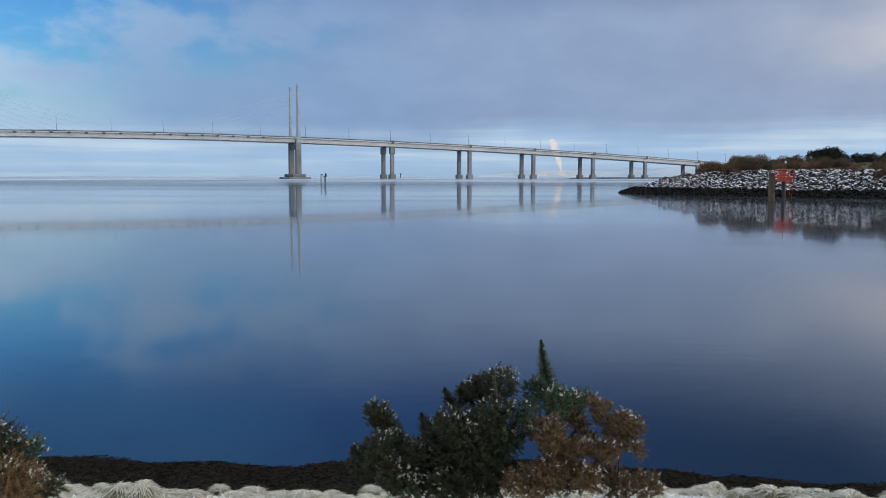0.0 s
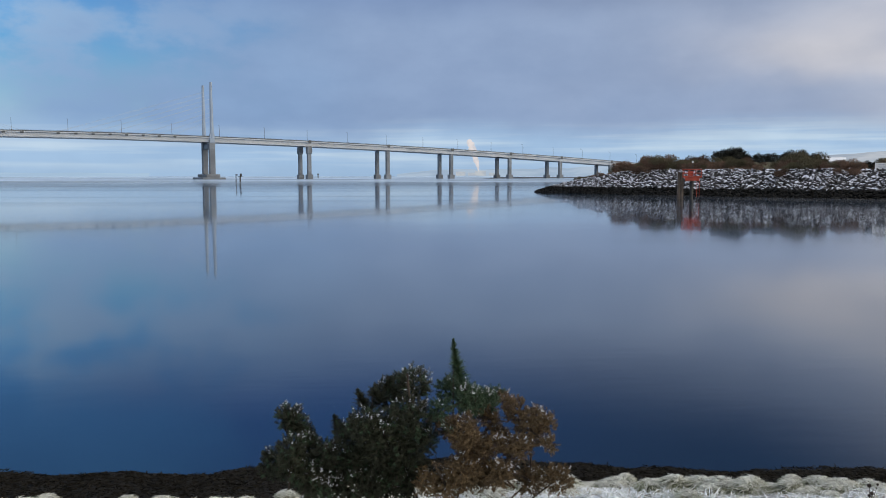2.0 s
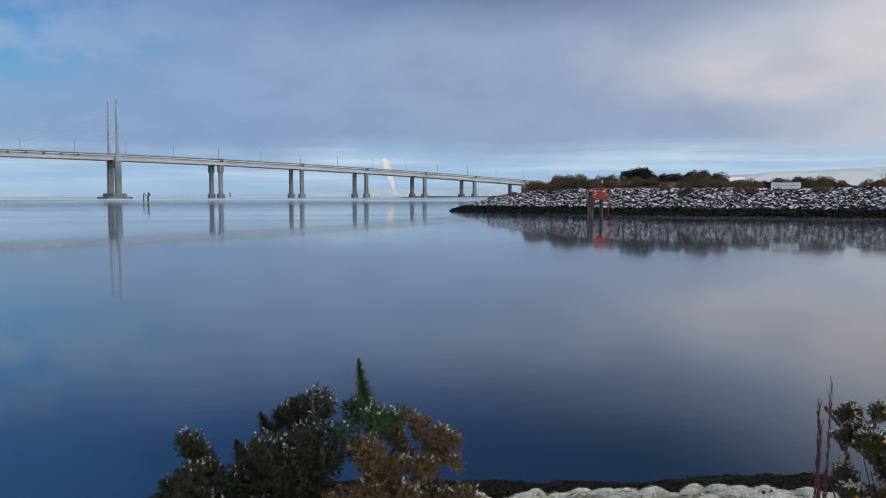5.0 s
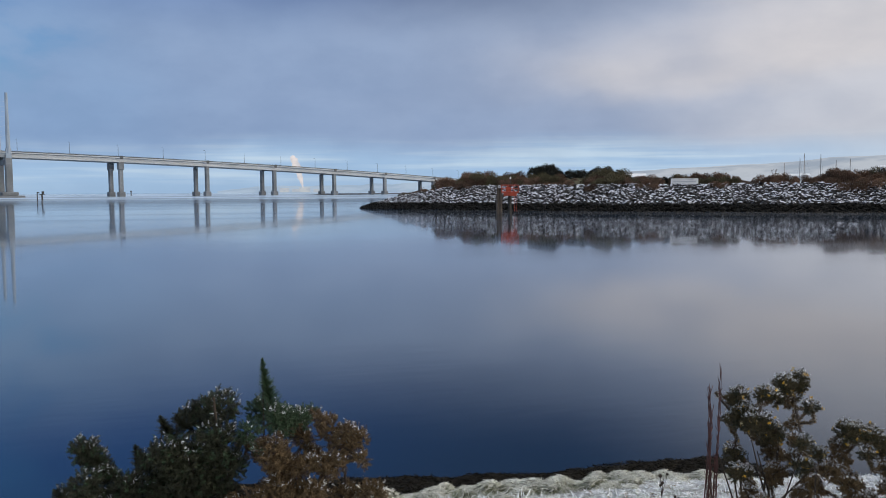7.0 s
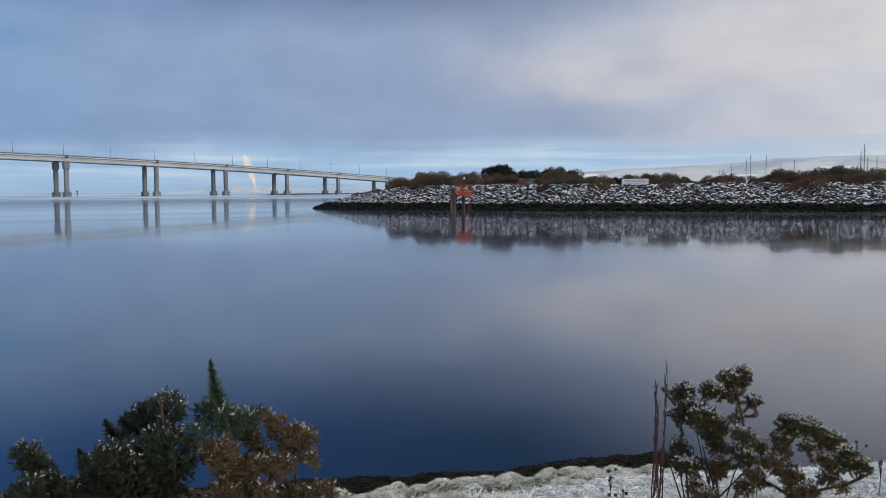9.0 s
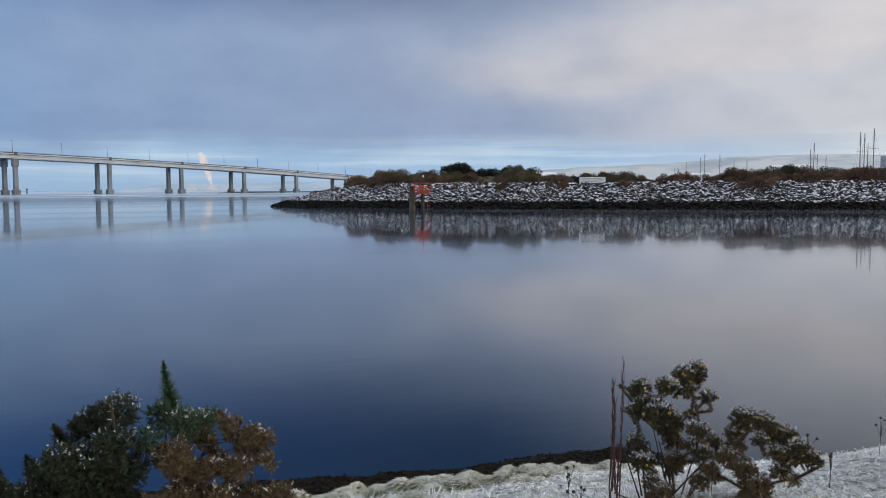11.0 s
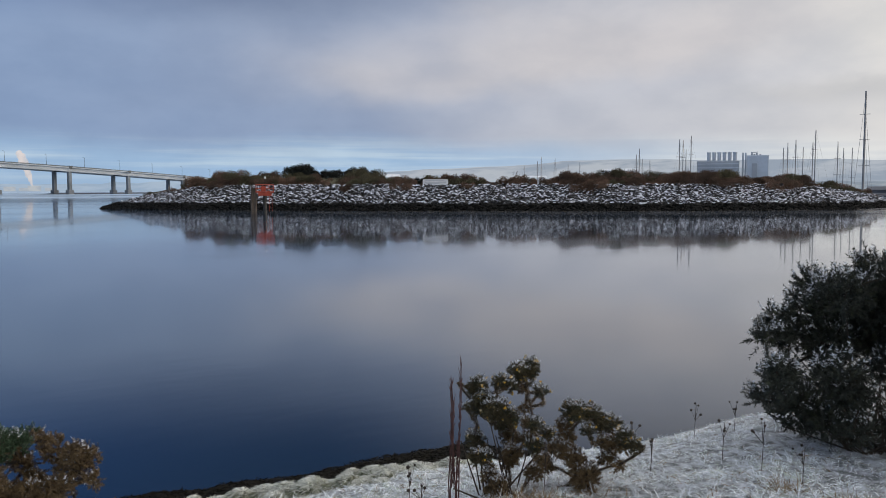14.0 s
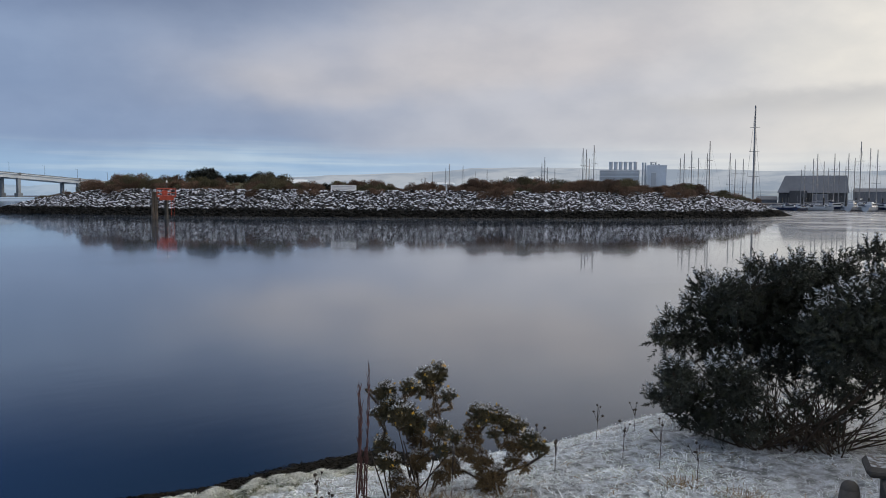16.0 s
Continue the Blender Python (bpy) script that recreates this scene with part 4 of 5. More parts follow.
for i, (az, el) in enumerate(MASTS):
    d = rng.uniform(315, 350) if az > 64 else rng.uniform(270, 330)
    if az < 46:
        d = 480
    k = 1 if rng.random() < 0.3 else 0
    s = rise(el, d) / 16.0
    m = Matrix.Translation(polar(az, d, 0)) @ Matrix.Rotation(radians(rng.choice((20, 200, 95, 75)) + rng.uniform(-8, 8)), 4, "Z") @ Matrix.Diagonal((s, s, s, 1))
    if first[k]:
        kinds[k].matrix_basis, first[k] = m, False
    else:
        copy_thing(kinds[k], m @ Matrix.Diagonal(tuple(1 / v for v in kinds[k].scale)).to_4x4())
for az, d, k, s in ((64.4, 335, 2, 0.9), (64.9, 330, 2, 1.0), (65.5, 342, 3, 1.0), (66.5, 325, 2, 1.15), (67.45, 330, 3, 1.1), (68.5, 322, 2, 1.2), (69.6, 315, 3, 1.2), (63.6, 345, 2, 0.9), (62.9, 340, 3, 0.9), (64.15, 322, 2, 1.0), (65.2, 316, 3, 0.9), (65.85, 336, 2, 0.85), (66.05, 312, 2, 1.1),
                    (66.95, 318, 3, 1.2), (67.2, 345, 2, 1.0), (67.9, 312, 2, 1.3), (68.15, 340, 3, 1.0), (68.95, 308, 2, 1.3), (69.3, 332, 3, 1.1), (69.9, 328, 2, 1.2), (64.7, 350, 3, 0.9), (62.3, 330, 3, 1.1), (62.75, 318, 3, 1.0), (63.2, 322, 2, 1.1), (63.5, 312, 3, 1.15), (63.95, 330, 3, 1.1), (61.7, 335, 3, 1.0), (64.3, 308, 3, 1.0), (65.0, 306, 3, 0.9), (66.2, 326, 3, 1.0), (66.7, 336, 3, 1.1), (67.65, 322, 3, 1.0), (68.7, 335, 3, 1.2), (69.1, 316, 3, 1.0), (65.65, 322, 3, 0.9)):
    m = Matrix.Translation(polar(az, d, 0)) @ Matrix.Rotation(radians(rng.uniform(-75, 75)), 4, "Z") @ Matrix.Diagonal((s * 0.8, s * 0.8, s * rng.uniform(0.8, 1.15), 1))
    if first[k]:
        kinds[k].matrix_basis, first[k] = m, False
    else:
        copy_thing(kinds[k], m @ Matrix.Diagonal(tuple(1 / v for v in kinds[k].scale)).to_4x4())

big = thing("tall_masted_yacht", "large grey-hulled yacht with a very tall mast behind the breakwater tip", "boat", polar(62.05, 232), 14.0)
part("hull", hull_mesh(B(), 19.0, 4.8, 1.9, 0.8), MID, big)
part("cabin", box(B(), (-1, 0, 2.4), (7, 2.8, 1.0), 0, 0.3), GEL, big)
mt = rise(6.05, 232)
part("mast", rod(B(), (0, 0, 1.5), (0, 0, mt), 0.30, 0.20, 9), ALU, big)
part("boom", rod(B(), (-0.2, 0, 3.6), (-7, 0, 3.8), 0.25, 0.2, 7), ALU, big)
for z in (0.35, 0.58, 0.8):
    part("spreader", rod(B(), (0, -1.3, mt * z), (0, 1.3, mt * z), 0.06, 0.06, 4), ALU, big)
for a, zz in (((-9, 0, 2), 0.99), ((9, 0, 2.6), 0.85), ((5, 0, 2.4), 0.7)):
    part("stay", rod(B(), a, (0, 0, mt * zz), 0.035, 0.035, 4), ALU, big)

for az0, az1, d in ((63.3, 70.5, 352), (64.6, 71.0, 318)):
    a, b = polar(az0, d, 0.35), polar(az1, d * 0.97, 0.35)
    dock = thing("pontoon", "low grey floating pontoon with mooring piles", "pontoon")
    c = (a + b) / 2
    part("walkway", box(B(), c, ((b - a).length, 2.2, 0.5), math.degrees(math.atan2((b - a).y, (b - a).x)), 0.05), STONE_QUAY, dock)
    for i in range(5):
        p = a.lerp(b, (i + 0.5) / 5)
        part("mooring_pile", rod(B(), (p.x, p.y + 1.3, -2), (p.x, p.y + 1.3, 4.6), 0.3, 0.28, 8), WET_PILE, dock)

# mist smoking along the breakwater's foot, put in as a pale see-through sheet
HAZE = bpy.data.materials.new("near_mist_sheet")
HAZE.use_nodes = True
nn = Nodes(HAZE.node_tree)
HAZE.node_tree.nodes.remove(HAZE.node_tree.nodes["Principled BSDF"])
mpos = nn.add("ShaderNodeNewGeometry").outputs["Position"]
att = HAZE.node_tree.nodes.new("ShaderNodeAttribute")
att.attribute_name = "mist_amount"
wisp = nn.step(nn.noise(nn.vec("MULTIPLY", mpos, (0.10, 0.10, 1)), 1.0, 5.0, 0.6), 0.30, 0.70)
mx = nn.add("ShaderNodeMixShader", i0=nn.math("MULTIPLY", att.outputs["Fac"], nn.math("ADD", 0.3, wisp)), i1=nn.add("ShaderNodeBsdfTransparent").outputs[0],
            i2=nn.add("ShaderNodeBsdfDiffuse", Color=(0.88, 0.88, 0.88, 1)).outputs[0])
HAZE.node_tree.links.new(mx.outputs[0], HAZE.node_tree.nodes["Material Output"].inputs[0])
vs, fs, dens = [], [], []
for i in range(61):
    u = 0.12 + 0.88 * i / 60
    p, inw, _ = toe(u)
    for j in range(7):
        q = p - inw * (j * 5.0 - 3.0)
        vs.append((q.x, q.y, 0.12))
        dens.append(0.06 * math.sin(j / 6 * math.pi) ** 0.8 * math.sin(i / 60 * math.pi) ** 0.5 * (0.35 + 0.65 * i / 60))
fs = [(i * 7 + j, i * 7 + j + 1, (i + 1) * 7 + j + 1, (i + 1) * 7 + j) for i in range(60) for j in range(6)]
# second sheet before the marina, added to pale the shed's dark reflection
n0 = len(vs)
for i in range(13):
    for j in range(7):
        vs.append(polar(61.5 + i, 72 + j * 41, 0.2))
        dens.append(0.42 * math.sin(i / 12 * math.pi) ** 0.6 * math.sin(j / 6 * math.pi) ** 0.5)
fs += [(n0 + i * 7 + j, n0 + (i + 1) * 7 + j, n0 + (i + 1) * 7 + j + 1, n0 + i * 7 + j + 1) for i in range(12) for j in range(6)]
hm_ = mesh_from("near_mist_sheet", vs, fs, HAZE)
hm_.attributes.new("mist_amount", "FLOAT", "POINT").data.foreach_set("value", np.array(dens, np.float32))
tagged(new("mist", hm_), "pale see-through sheets of mist at the breakwater foot and before the marina", "mist", kind="stuff")

# ---- the near bank ----
BARK = material("gorse_stems", (0.050, 0.036, 0.026), 0.9, vary=0.4, scale=8, fine=60, bump=0.4, bump_size=0.004)
GORSE = material("gorse_spines", (0.030, 0.036, 0.017), 0.75, vary=0.35, scale=6, fine=50, bump=0, island=0.45)
FRESH = material("fresh_gorse_shoots", (0.040, 0.080, 0.038), 0.7, vary=0.3, scale=9, fine=50, bump=0, island=0.35)
DRY = material("withered_gorse", (0.165, 0.112, 0.056), 0.85, vary=0.35, scale=7, fine=50, bump=0, island=0.45)
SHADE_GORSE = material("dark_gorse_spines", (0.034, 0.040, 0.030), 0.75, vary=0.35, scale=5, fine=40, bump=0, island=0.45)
OLIVE_GORSE = material("olive_gorse_spines", (0.080, 0.066, 0.030), 0.75, vary=0.35, scale=6, fine=50, bump=0, island=0.45)
RIME = material("rime_frost", (0.72, 0.75, 0.80), 0.8, vary=0.1, scale=9, fine=60, bump=0, island=0.12)
PETAL = material("gorse_flower", (0.72, 0.42, 0.035), 0.7, vary=0.25, scale=20, fine=80, bump=0, island=0.2)
BUD = material("pale_gorse_bud", (0.62, 0.52, 0.30), 0.8, vary=0.25, scale=20, fine=80, bump=0, island=0.2)
STRAW = material("dead_grass", (0.33, 0.225, 0.115), 0.9, vary=0.35, scale=6, fine=40, bump=0, island=0.4)
STALK = material("red_dock_stalk", (0.085, 0.036, 0.033), 0.85, vary=0.3, scale=8, fine=50, bump=0.2, bump_size=0.003)
SEED = material("brown_seed_head", (0.050, 0.036, 0.028), 0.9, vary=0.3, scale=9, fine=50, bump=0)


def gorse(label, az, dist, clumps, seed, styles, shoot=(0.06, 0.12), density=8500, spine=0.019, spread=0.5, rime=0.25, flowers=0, upright=(), core=0.8, limb=0.075, tangle=0, broad=0.25, clothe=260):
    """A gorse bush: limbs from one root carry clumps of spiny shoots. clumps: right, height, radius, style index."""
    rs = np.random.RandomState(seed)
    a = radians(az)
    right, ahead = np.array((math.cos(a), -math.sin(a), 0)), np.array((math.sin(a), math.cos(a), 0))
    base = np.array(polar(az, dist))
    g = ground_z(base[0], base[1])
    base[2] = g - 0.02
    bush = thing("gorse_bush", label, "bush")
    V, F, M, off = [], [], [], 0
    bm = B()
    fl_o, fl_k = [], []
    centres = []
    for right_m, high, r, style in clumps:
        c = base + right * right_m + ahead * rs.uniform(-1, 1) * spread * 0.35
        c[2] = high
        centres.append(c)
    for (right_m, high, r, style), c in zip(clumps, centres):
        # the limb that carries the clump, in two bent lengths
        foot = Vector(base + right * rs.uniform(-0.09, 0.09) * (1 + spread) + ahead * rs.uniform(-0.07, 0.07) + right * right_m * 0.25)
        foot.z = ground_z(foot.x, foot.y) - 0.03
        # branch off the nearest clump below, else rise from the root
        below = [q for q in centres if q[2] < c[2] - 0.05 and np.linalg.norm(q - c) < 0.16 + 0.22 * spread]
        if below:
            foot = Vector(min(below, key=lambda q: np.linalg.norm(q - c)))
        knee = foot.lerp(Vector(c), 0.5) + Vector(rs.normal(size=3) * 0.05)
        k = max(0.005, r * limb)
        rod(bm, foot, knee, k * 1.5, k, 6, False)
        rod(bm, knee, Vector(c), k, k * 0.5, 5, False)
        m = clothe
        kk = rs.uniform(0.0, 1.0, (m, 1))
        o = np.where(kk < 0.3, np.array(foot) + (np.array(knee) - np.array(foot)) * (0.4 + 2 * kk), np.array(knee) + (c - np.array(knee)) * (kk - 0.3) / 0.7)
        v, f = blades(o, rs.normal(size=(m, 3)) + (0, 0, 0.3), rs.uniform(0.6, 1.8, m) * spine, np.full(m, 0.004), rs)
        V.append(v)
        F.append(f + off)
        M.append(np.where(rs.uniform(0, 1, m) < 0.12, 3, 2 if clothe > 300 else style))
        off += len(v)
        n = max(16, int(density * r * r))
        u = rs.normal(size=(n, 3))
        u /= np.linalg.norm(u, axis=1, keepdims=True)
        o = c + u * (rs.uniform(0.0, 1.0, (n, 1)) ** 0.5) * r * core
        o[:, 2] = np.maximum(o[:, 2], g + 0.01)
        way = u * 0.9 + rs.normal(size=(n, 3)) * 0.35 + (0, 0, 0.45)
        way /= np.linalg.norm(way, axis=1, keepdims=True)
        L = rs.uniform(*shoot, n)
        if (style, round(right_m, 2)) in upright:
            way[: n // 5] = rs.normal(size=(n // 5, 3)) * 0.12 + (0, 0, 1)
            L[: n // 5] *= 1.7
        per = 26
        tt = np.tile(np.linspace(0.08, 1.0, per), n)
        oo, ww = np.repeat(o, per, 0), np.repeat(way, per, 0)
        pts = oo + ww * (np.repeat(L, per) * tt)[:, None]
        rad = rs.normal(size=pts.shape)
        rad -= ww * (rad * ww).sum(1, keepdims=True)
        rad /= np.linalg.norm(rad, axis=1, keepdims=True)
        sw = rad + ww * rs.uniform(0.35, 0.9, (len(pts), 1))
        ln = spine * rs.uniform(0.6, 1.25, len(pts)) * (1.15 - 0.55 * tt)
        v, f = blades(pts, sw, ln, ln * broad + 0.001, rs)
        # rime lies on the upper, outer spines
        outer = ((pts - c) * (0.35, 0.35, 1.0)).sum(1) / r
        patch = np.repeat(rs.uniform(0, 1, n), per)
        frosty = (outer > (0.5 if rime < 0.3 else 0.36)) & (patch < rime * 2.2) & (rs.uniform(0, 1, len(pts)) < (0.6 if rime > 0.6 else 0.45)) & (tt > 0.4)
        young = (np.repeat(rs.uniform(0, 1, n), per) < 0.15) & (style == 0)
        idx = np.where(frosty, 3, np.where(young, 1, style))
        # a stem inside each shoot
        v2, f2 = blades(o, way, L, np.full(n, 0.004), rs)
        V += [v, v2]
        F += [f + off, f2 + off + len(v)]
        M += [idx, np.full(n, 4)]
        off += len(v) + len(v2)
        if flowers and style != 2:
            m = int(flowers * r * r)
            fl_o.append(o[:m] + way[:m] * L[:m, None] * 0.9)
    for _ in range(tangle):
        x0 = rs.uniform(-0.3, 0.5)
        lo = base + right * x0 * spread * 0.6 + ahead * rs.uniform(-0.2, 0.2)
        hi = lo + right * rs.normal() * 0.2 * spread + ahead * rs.normal() * 0.15 + (0, 0, rs.uniform(0.15, 0.5))
        lo[2] = ground_z(lo[0], lo[1]) - 0.02
        rod(bm, lo, hi, 0.006, 0.003, 4, False)
    part("trunk", bm, BARK, bush, "woody brown stems")
    part_mesh("foliage", fast_mesh("foliage", np.concatenate(V), np.concatenate(F), styles + [RIME, BARK], np.concatenate(M)), bush)
    if fl_o:
        o = np.repeat(np.concatenate(fl_o), 5, 0)
        v, f = blades(o + rs.normal(size=o.shape) * 0.004, rs.normal(size=o.shape) + (0, 0, 0.8), rs.uniform(0.011, 0.019, len(o)), rs.uniform(0.008, 0.014, len(o)), rs)
        part_mesh("blossom", fast_mesh("blossom", v, f, [PETAL, BUD], rs.randint(0, 2, len(f))), bush, "yellow and pale gorse buds")
    return bush


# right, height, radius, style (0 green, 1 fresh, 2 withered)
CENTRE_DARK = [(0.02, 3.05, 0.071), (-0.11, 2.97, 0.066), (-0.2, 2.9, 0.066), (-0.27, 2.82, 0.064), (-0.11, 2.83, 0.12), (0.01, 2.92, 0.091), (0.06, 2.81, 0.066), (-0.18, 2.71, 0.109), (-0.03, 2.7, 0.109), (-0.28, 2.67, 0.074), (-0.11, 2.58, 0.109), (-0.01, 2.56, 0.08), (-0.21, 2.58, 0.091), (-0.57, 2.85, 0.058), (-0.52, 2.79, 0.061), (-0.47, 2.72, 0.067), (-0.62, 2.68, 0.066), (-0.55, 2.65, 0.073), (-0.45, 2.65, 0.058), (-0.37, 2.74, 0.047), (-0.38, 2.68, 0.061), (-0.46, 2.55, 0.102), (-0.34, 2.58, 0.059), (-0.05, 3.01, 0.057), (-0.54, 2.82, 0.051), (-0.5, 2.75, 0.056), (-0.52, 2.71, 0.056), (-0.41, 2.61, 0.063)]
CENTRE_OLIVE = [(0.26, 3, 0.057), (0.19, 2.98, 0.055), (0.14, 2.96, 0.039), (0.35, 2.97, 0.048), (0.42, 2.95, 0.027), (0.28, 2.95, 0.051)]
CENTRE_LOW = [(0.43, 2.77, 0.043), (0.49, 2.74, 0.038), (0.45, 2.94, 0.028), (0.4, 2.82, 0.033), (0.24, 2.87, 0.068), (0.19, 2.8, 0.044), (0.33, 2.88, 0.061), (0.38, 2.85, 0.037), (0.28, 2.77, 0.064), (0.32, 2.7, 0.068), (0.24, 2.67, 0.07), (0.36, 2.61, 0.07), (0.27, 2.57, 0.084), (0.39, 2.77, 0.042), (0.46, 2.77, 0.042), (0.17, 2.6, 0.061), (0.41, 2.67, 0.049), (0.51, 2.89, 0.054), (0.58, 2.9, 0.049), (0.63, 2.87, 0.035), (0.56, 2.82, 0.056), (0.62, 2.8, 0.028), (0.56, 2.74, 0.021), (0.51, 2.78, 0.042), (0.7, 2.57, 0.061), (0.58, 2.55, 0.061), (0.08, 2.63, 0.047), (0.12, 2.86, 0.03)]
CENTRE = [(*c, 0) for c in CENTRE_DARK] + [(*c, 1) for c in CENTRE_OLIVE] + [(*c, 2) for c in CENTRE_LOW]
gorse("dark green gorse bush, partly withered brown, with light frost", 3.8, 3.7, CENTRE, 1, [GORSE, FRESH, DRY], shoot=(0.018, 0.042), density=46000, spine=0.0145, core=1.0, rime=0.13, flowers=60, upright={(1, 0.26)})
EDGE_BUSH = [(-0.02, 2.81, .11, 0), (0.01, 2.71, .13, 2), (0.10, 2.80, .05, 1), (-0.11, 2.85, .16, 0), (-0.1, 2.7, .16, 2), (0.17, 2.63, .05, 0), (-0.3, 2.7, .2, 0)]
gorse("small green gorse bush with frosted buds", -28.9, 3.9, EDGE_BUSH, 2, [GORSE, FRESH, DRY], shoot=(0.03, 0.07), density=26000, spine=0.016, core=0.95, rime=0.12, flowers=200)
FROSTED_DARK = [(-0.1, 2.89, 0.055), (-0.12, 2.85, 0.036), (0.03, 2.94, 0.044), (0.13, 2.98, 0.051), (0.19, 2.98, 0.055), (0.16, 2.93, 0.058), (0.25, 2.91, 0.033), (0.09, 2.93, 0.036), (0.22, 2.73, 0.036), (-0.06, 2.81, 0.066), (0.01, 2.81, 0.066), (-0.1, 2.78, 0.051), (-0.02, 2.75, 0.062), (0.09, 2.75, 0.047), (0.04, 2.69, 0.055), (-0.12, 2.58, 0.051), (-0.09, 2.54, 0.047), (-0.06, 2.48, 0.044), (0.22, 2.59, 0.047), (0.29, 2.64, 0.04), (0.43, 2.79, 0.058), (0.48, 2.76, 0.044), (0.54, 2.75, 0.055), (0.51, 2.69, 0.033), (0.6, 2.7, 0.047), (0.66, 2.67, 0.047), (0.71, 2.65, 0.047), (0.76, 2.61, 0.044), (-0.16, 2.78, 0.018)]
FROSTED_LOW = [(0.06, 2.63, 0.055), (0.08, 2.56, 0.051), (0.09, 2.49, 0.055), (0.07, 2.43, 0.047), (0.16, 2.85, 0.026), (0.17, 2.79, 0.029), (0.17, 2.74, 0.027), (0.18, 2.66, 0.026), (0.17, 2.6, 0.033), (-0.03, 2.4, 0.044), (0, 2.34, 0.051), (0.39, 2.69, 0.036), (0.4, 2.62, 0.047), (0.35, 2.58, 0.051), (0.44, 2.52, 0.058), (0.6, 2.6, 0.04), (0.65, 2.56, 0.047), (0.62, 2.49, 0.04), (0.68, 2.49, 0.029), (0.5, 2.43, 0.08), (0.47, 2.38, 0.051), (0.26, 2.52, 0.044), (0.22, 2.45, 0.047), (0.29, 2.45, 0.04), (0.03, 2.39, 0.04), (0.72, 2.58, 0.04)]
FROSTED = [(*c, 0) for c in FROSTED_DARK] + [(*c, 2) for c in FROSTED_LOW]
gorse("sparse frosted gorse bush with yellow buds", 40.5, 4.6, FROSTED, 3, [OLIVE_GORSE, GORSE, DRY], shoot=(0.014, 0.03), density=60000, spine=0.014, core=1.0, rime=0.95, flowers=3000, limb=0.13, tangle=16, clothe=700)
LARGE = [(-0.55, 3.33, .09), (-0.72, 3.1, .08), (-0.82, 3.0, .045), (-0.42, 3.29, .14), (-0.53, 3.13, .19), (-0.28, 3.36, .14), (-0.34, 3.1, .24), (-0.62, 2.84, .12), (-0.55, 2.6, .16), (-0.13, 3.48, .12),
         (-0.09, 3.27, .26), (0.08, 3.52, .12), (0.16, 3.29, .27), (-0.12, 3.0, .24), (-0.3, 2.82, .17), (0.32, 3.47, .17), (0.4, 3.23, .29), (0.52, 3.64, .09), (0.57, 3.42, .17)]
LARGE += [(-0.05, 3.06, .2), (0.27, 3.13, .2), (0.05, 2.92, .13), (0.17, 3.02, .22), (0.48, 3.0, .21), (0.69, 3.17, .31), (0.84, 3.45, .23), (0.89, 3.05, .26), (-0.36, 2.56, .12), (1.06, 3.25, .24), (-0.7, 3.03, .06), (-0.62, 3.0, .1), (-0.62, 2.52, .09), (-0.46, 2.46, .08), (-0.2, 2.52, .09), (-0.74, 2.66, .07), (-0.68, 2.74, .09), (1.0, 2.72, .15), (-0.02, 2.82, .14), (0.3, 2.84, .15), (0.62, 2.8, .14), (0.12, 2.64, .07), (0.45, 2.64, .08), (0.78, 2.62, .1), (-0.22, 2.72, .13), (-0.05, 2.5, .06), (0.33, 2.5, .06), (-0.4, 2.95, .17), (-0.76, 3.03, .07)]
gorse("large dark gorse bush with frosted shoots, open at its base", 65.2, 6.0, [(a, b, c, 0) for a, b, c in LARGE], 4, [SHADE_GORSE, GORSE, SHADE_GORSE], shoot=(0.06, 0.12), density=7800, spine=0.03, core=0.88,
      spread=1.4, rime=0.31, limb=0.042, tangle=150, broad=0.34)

# single tall shoots that stand above the first bush
for rx, z0, z1 in ((0.205, 2.98, 3.25), (-0.345, 2.78, 2.90), (-0.235, 2.9, 3.02), (-0.17, 2.95, 3.02)):
    a = radians(3.8)
    p = np.array(polar(3.8, 3.7)) + np.array((math.cos(a), -math.sin(a), 0)) * rx
    rs = np.random.RandomState(int(z1 * 100))
    n = int(3600 * (z1 - z0)) + 60
    t = rs.uniform(0, 1, n)
    o = np.stack([np.full(n, p[0]) + 0.05 * (1 - t) ** 1.5, np.full(n, p[1]), z0 + t * (z1 - z0)], 1)
    w = rs.normal(size=(n, 3)) * (1, 1, 0.2) + (0, 0, 0.7)
    v, f = blades(o, w, 0.075 * (1.08 - t) ** 0.85 * rs.uniform(0.6, 1.2, n), np.full(n, 0.005), rs)
    sh = thing("gorse_shoot", "upright green gorse shoot above the bush", "gorse shoot", group="tall gorse shoots")
    part("stem", rod(B(), (p[0], p[1], z0 - 0.25), (p[0], p[1], z1 - 0.03), 0.006, 0.002, 5), BARK, sh)
    part_mesh("foliage", fast_mesh("foliage", v, f, FRESH if z1 > 3.1 else GORSE), sh)


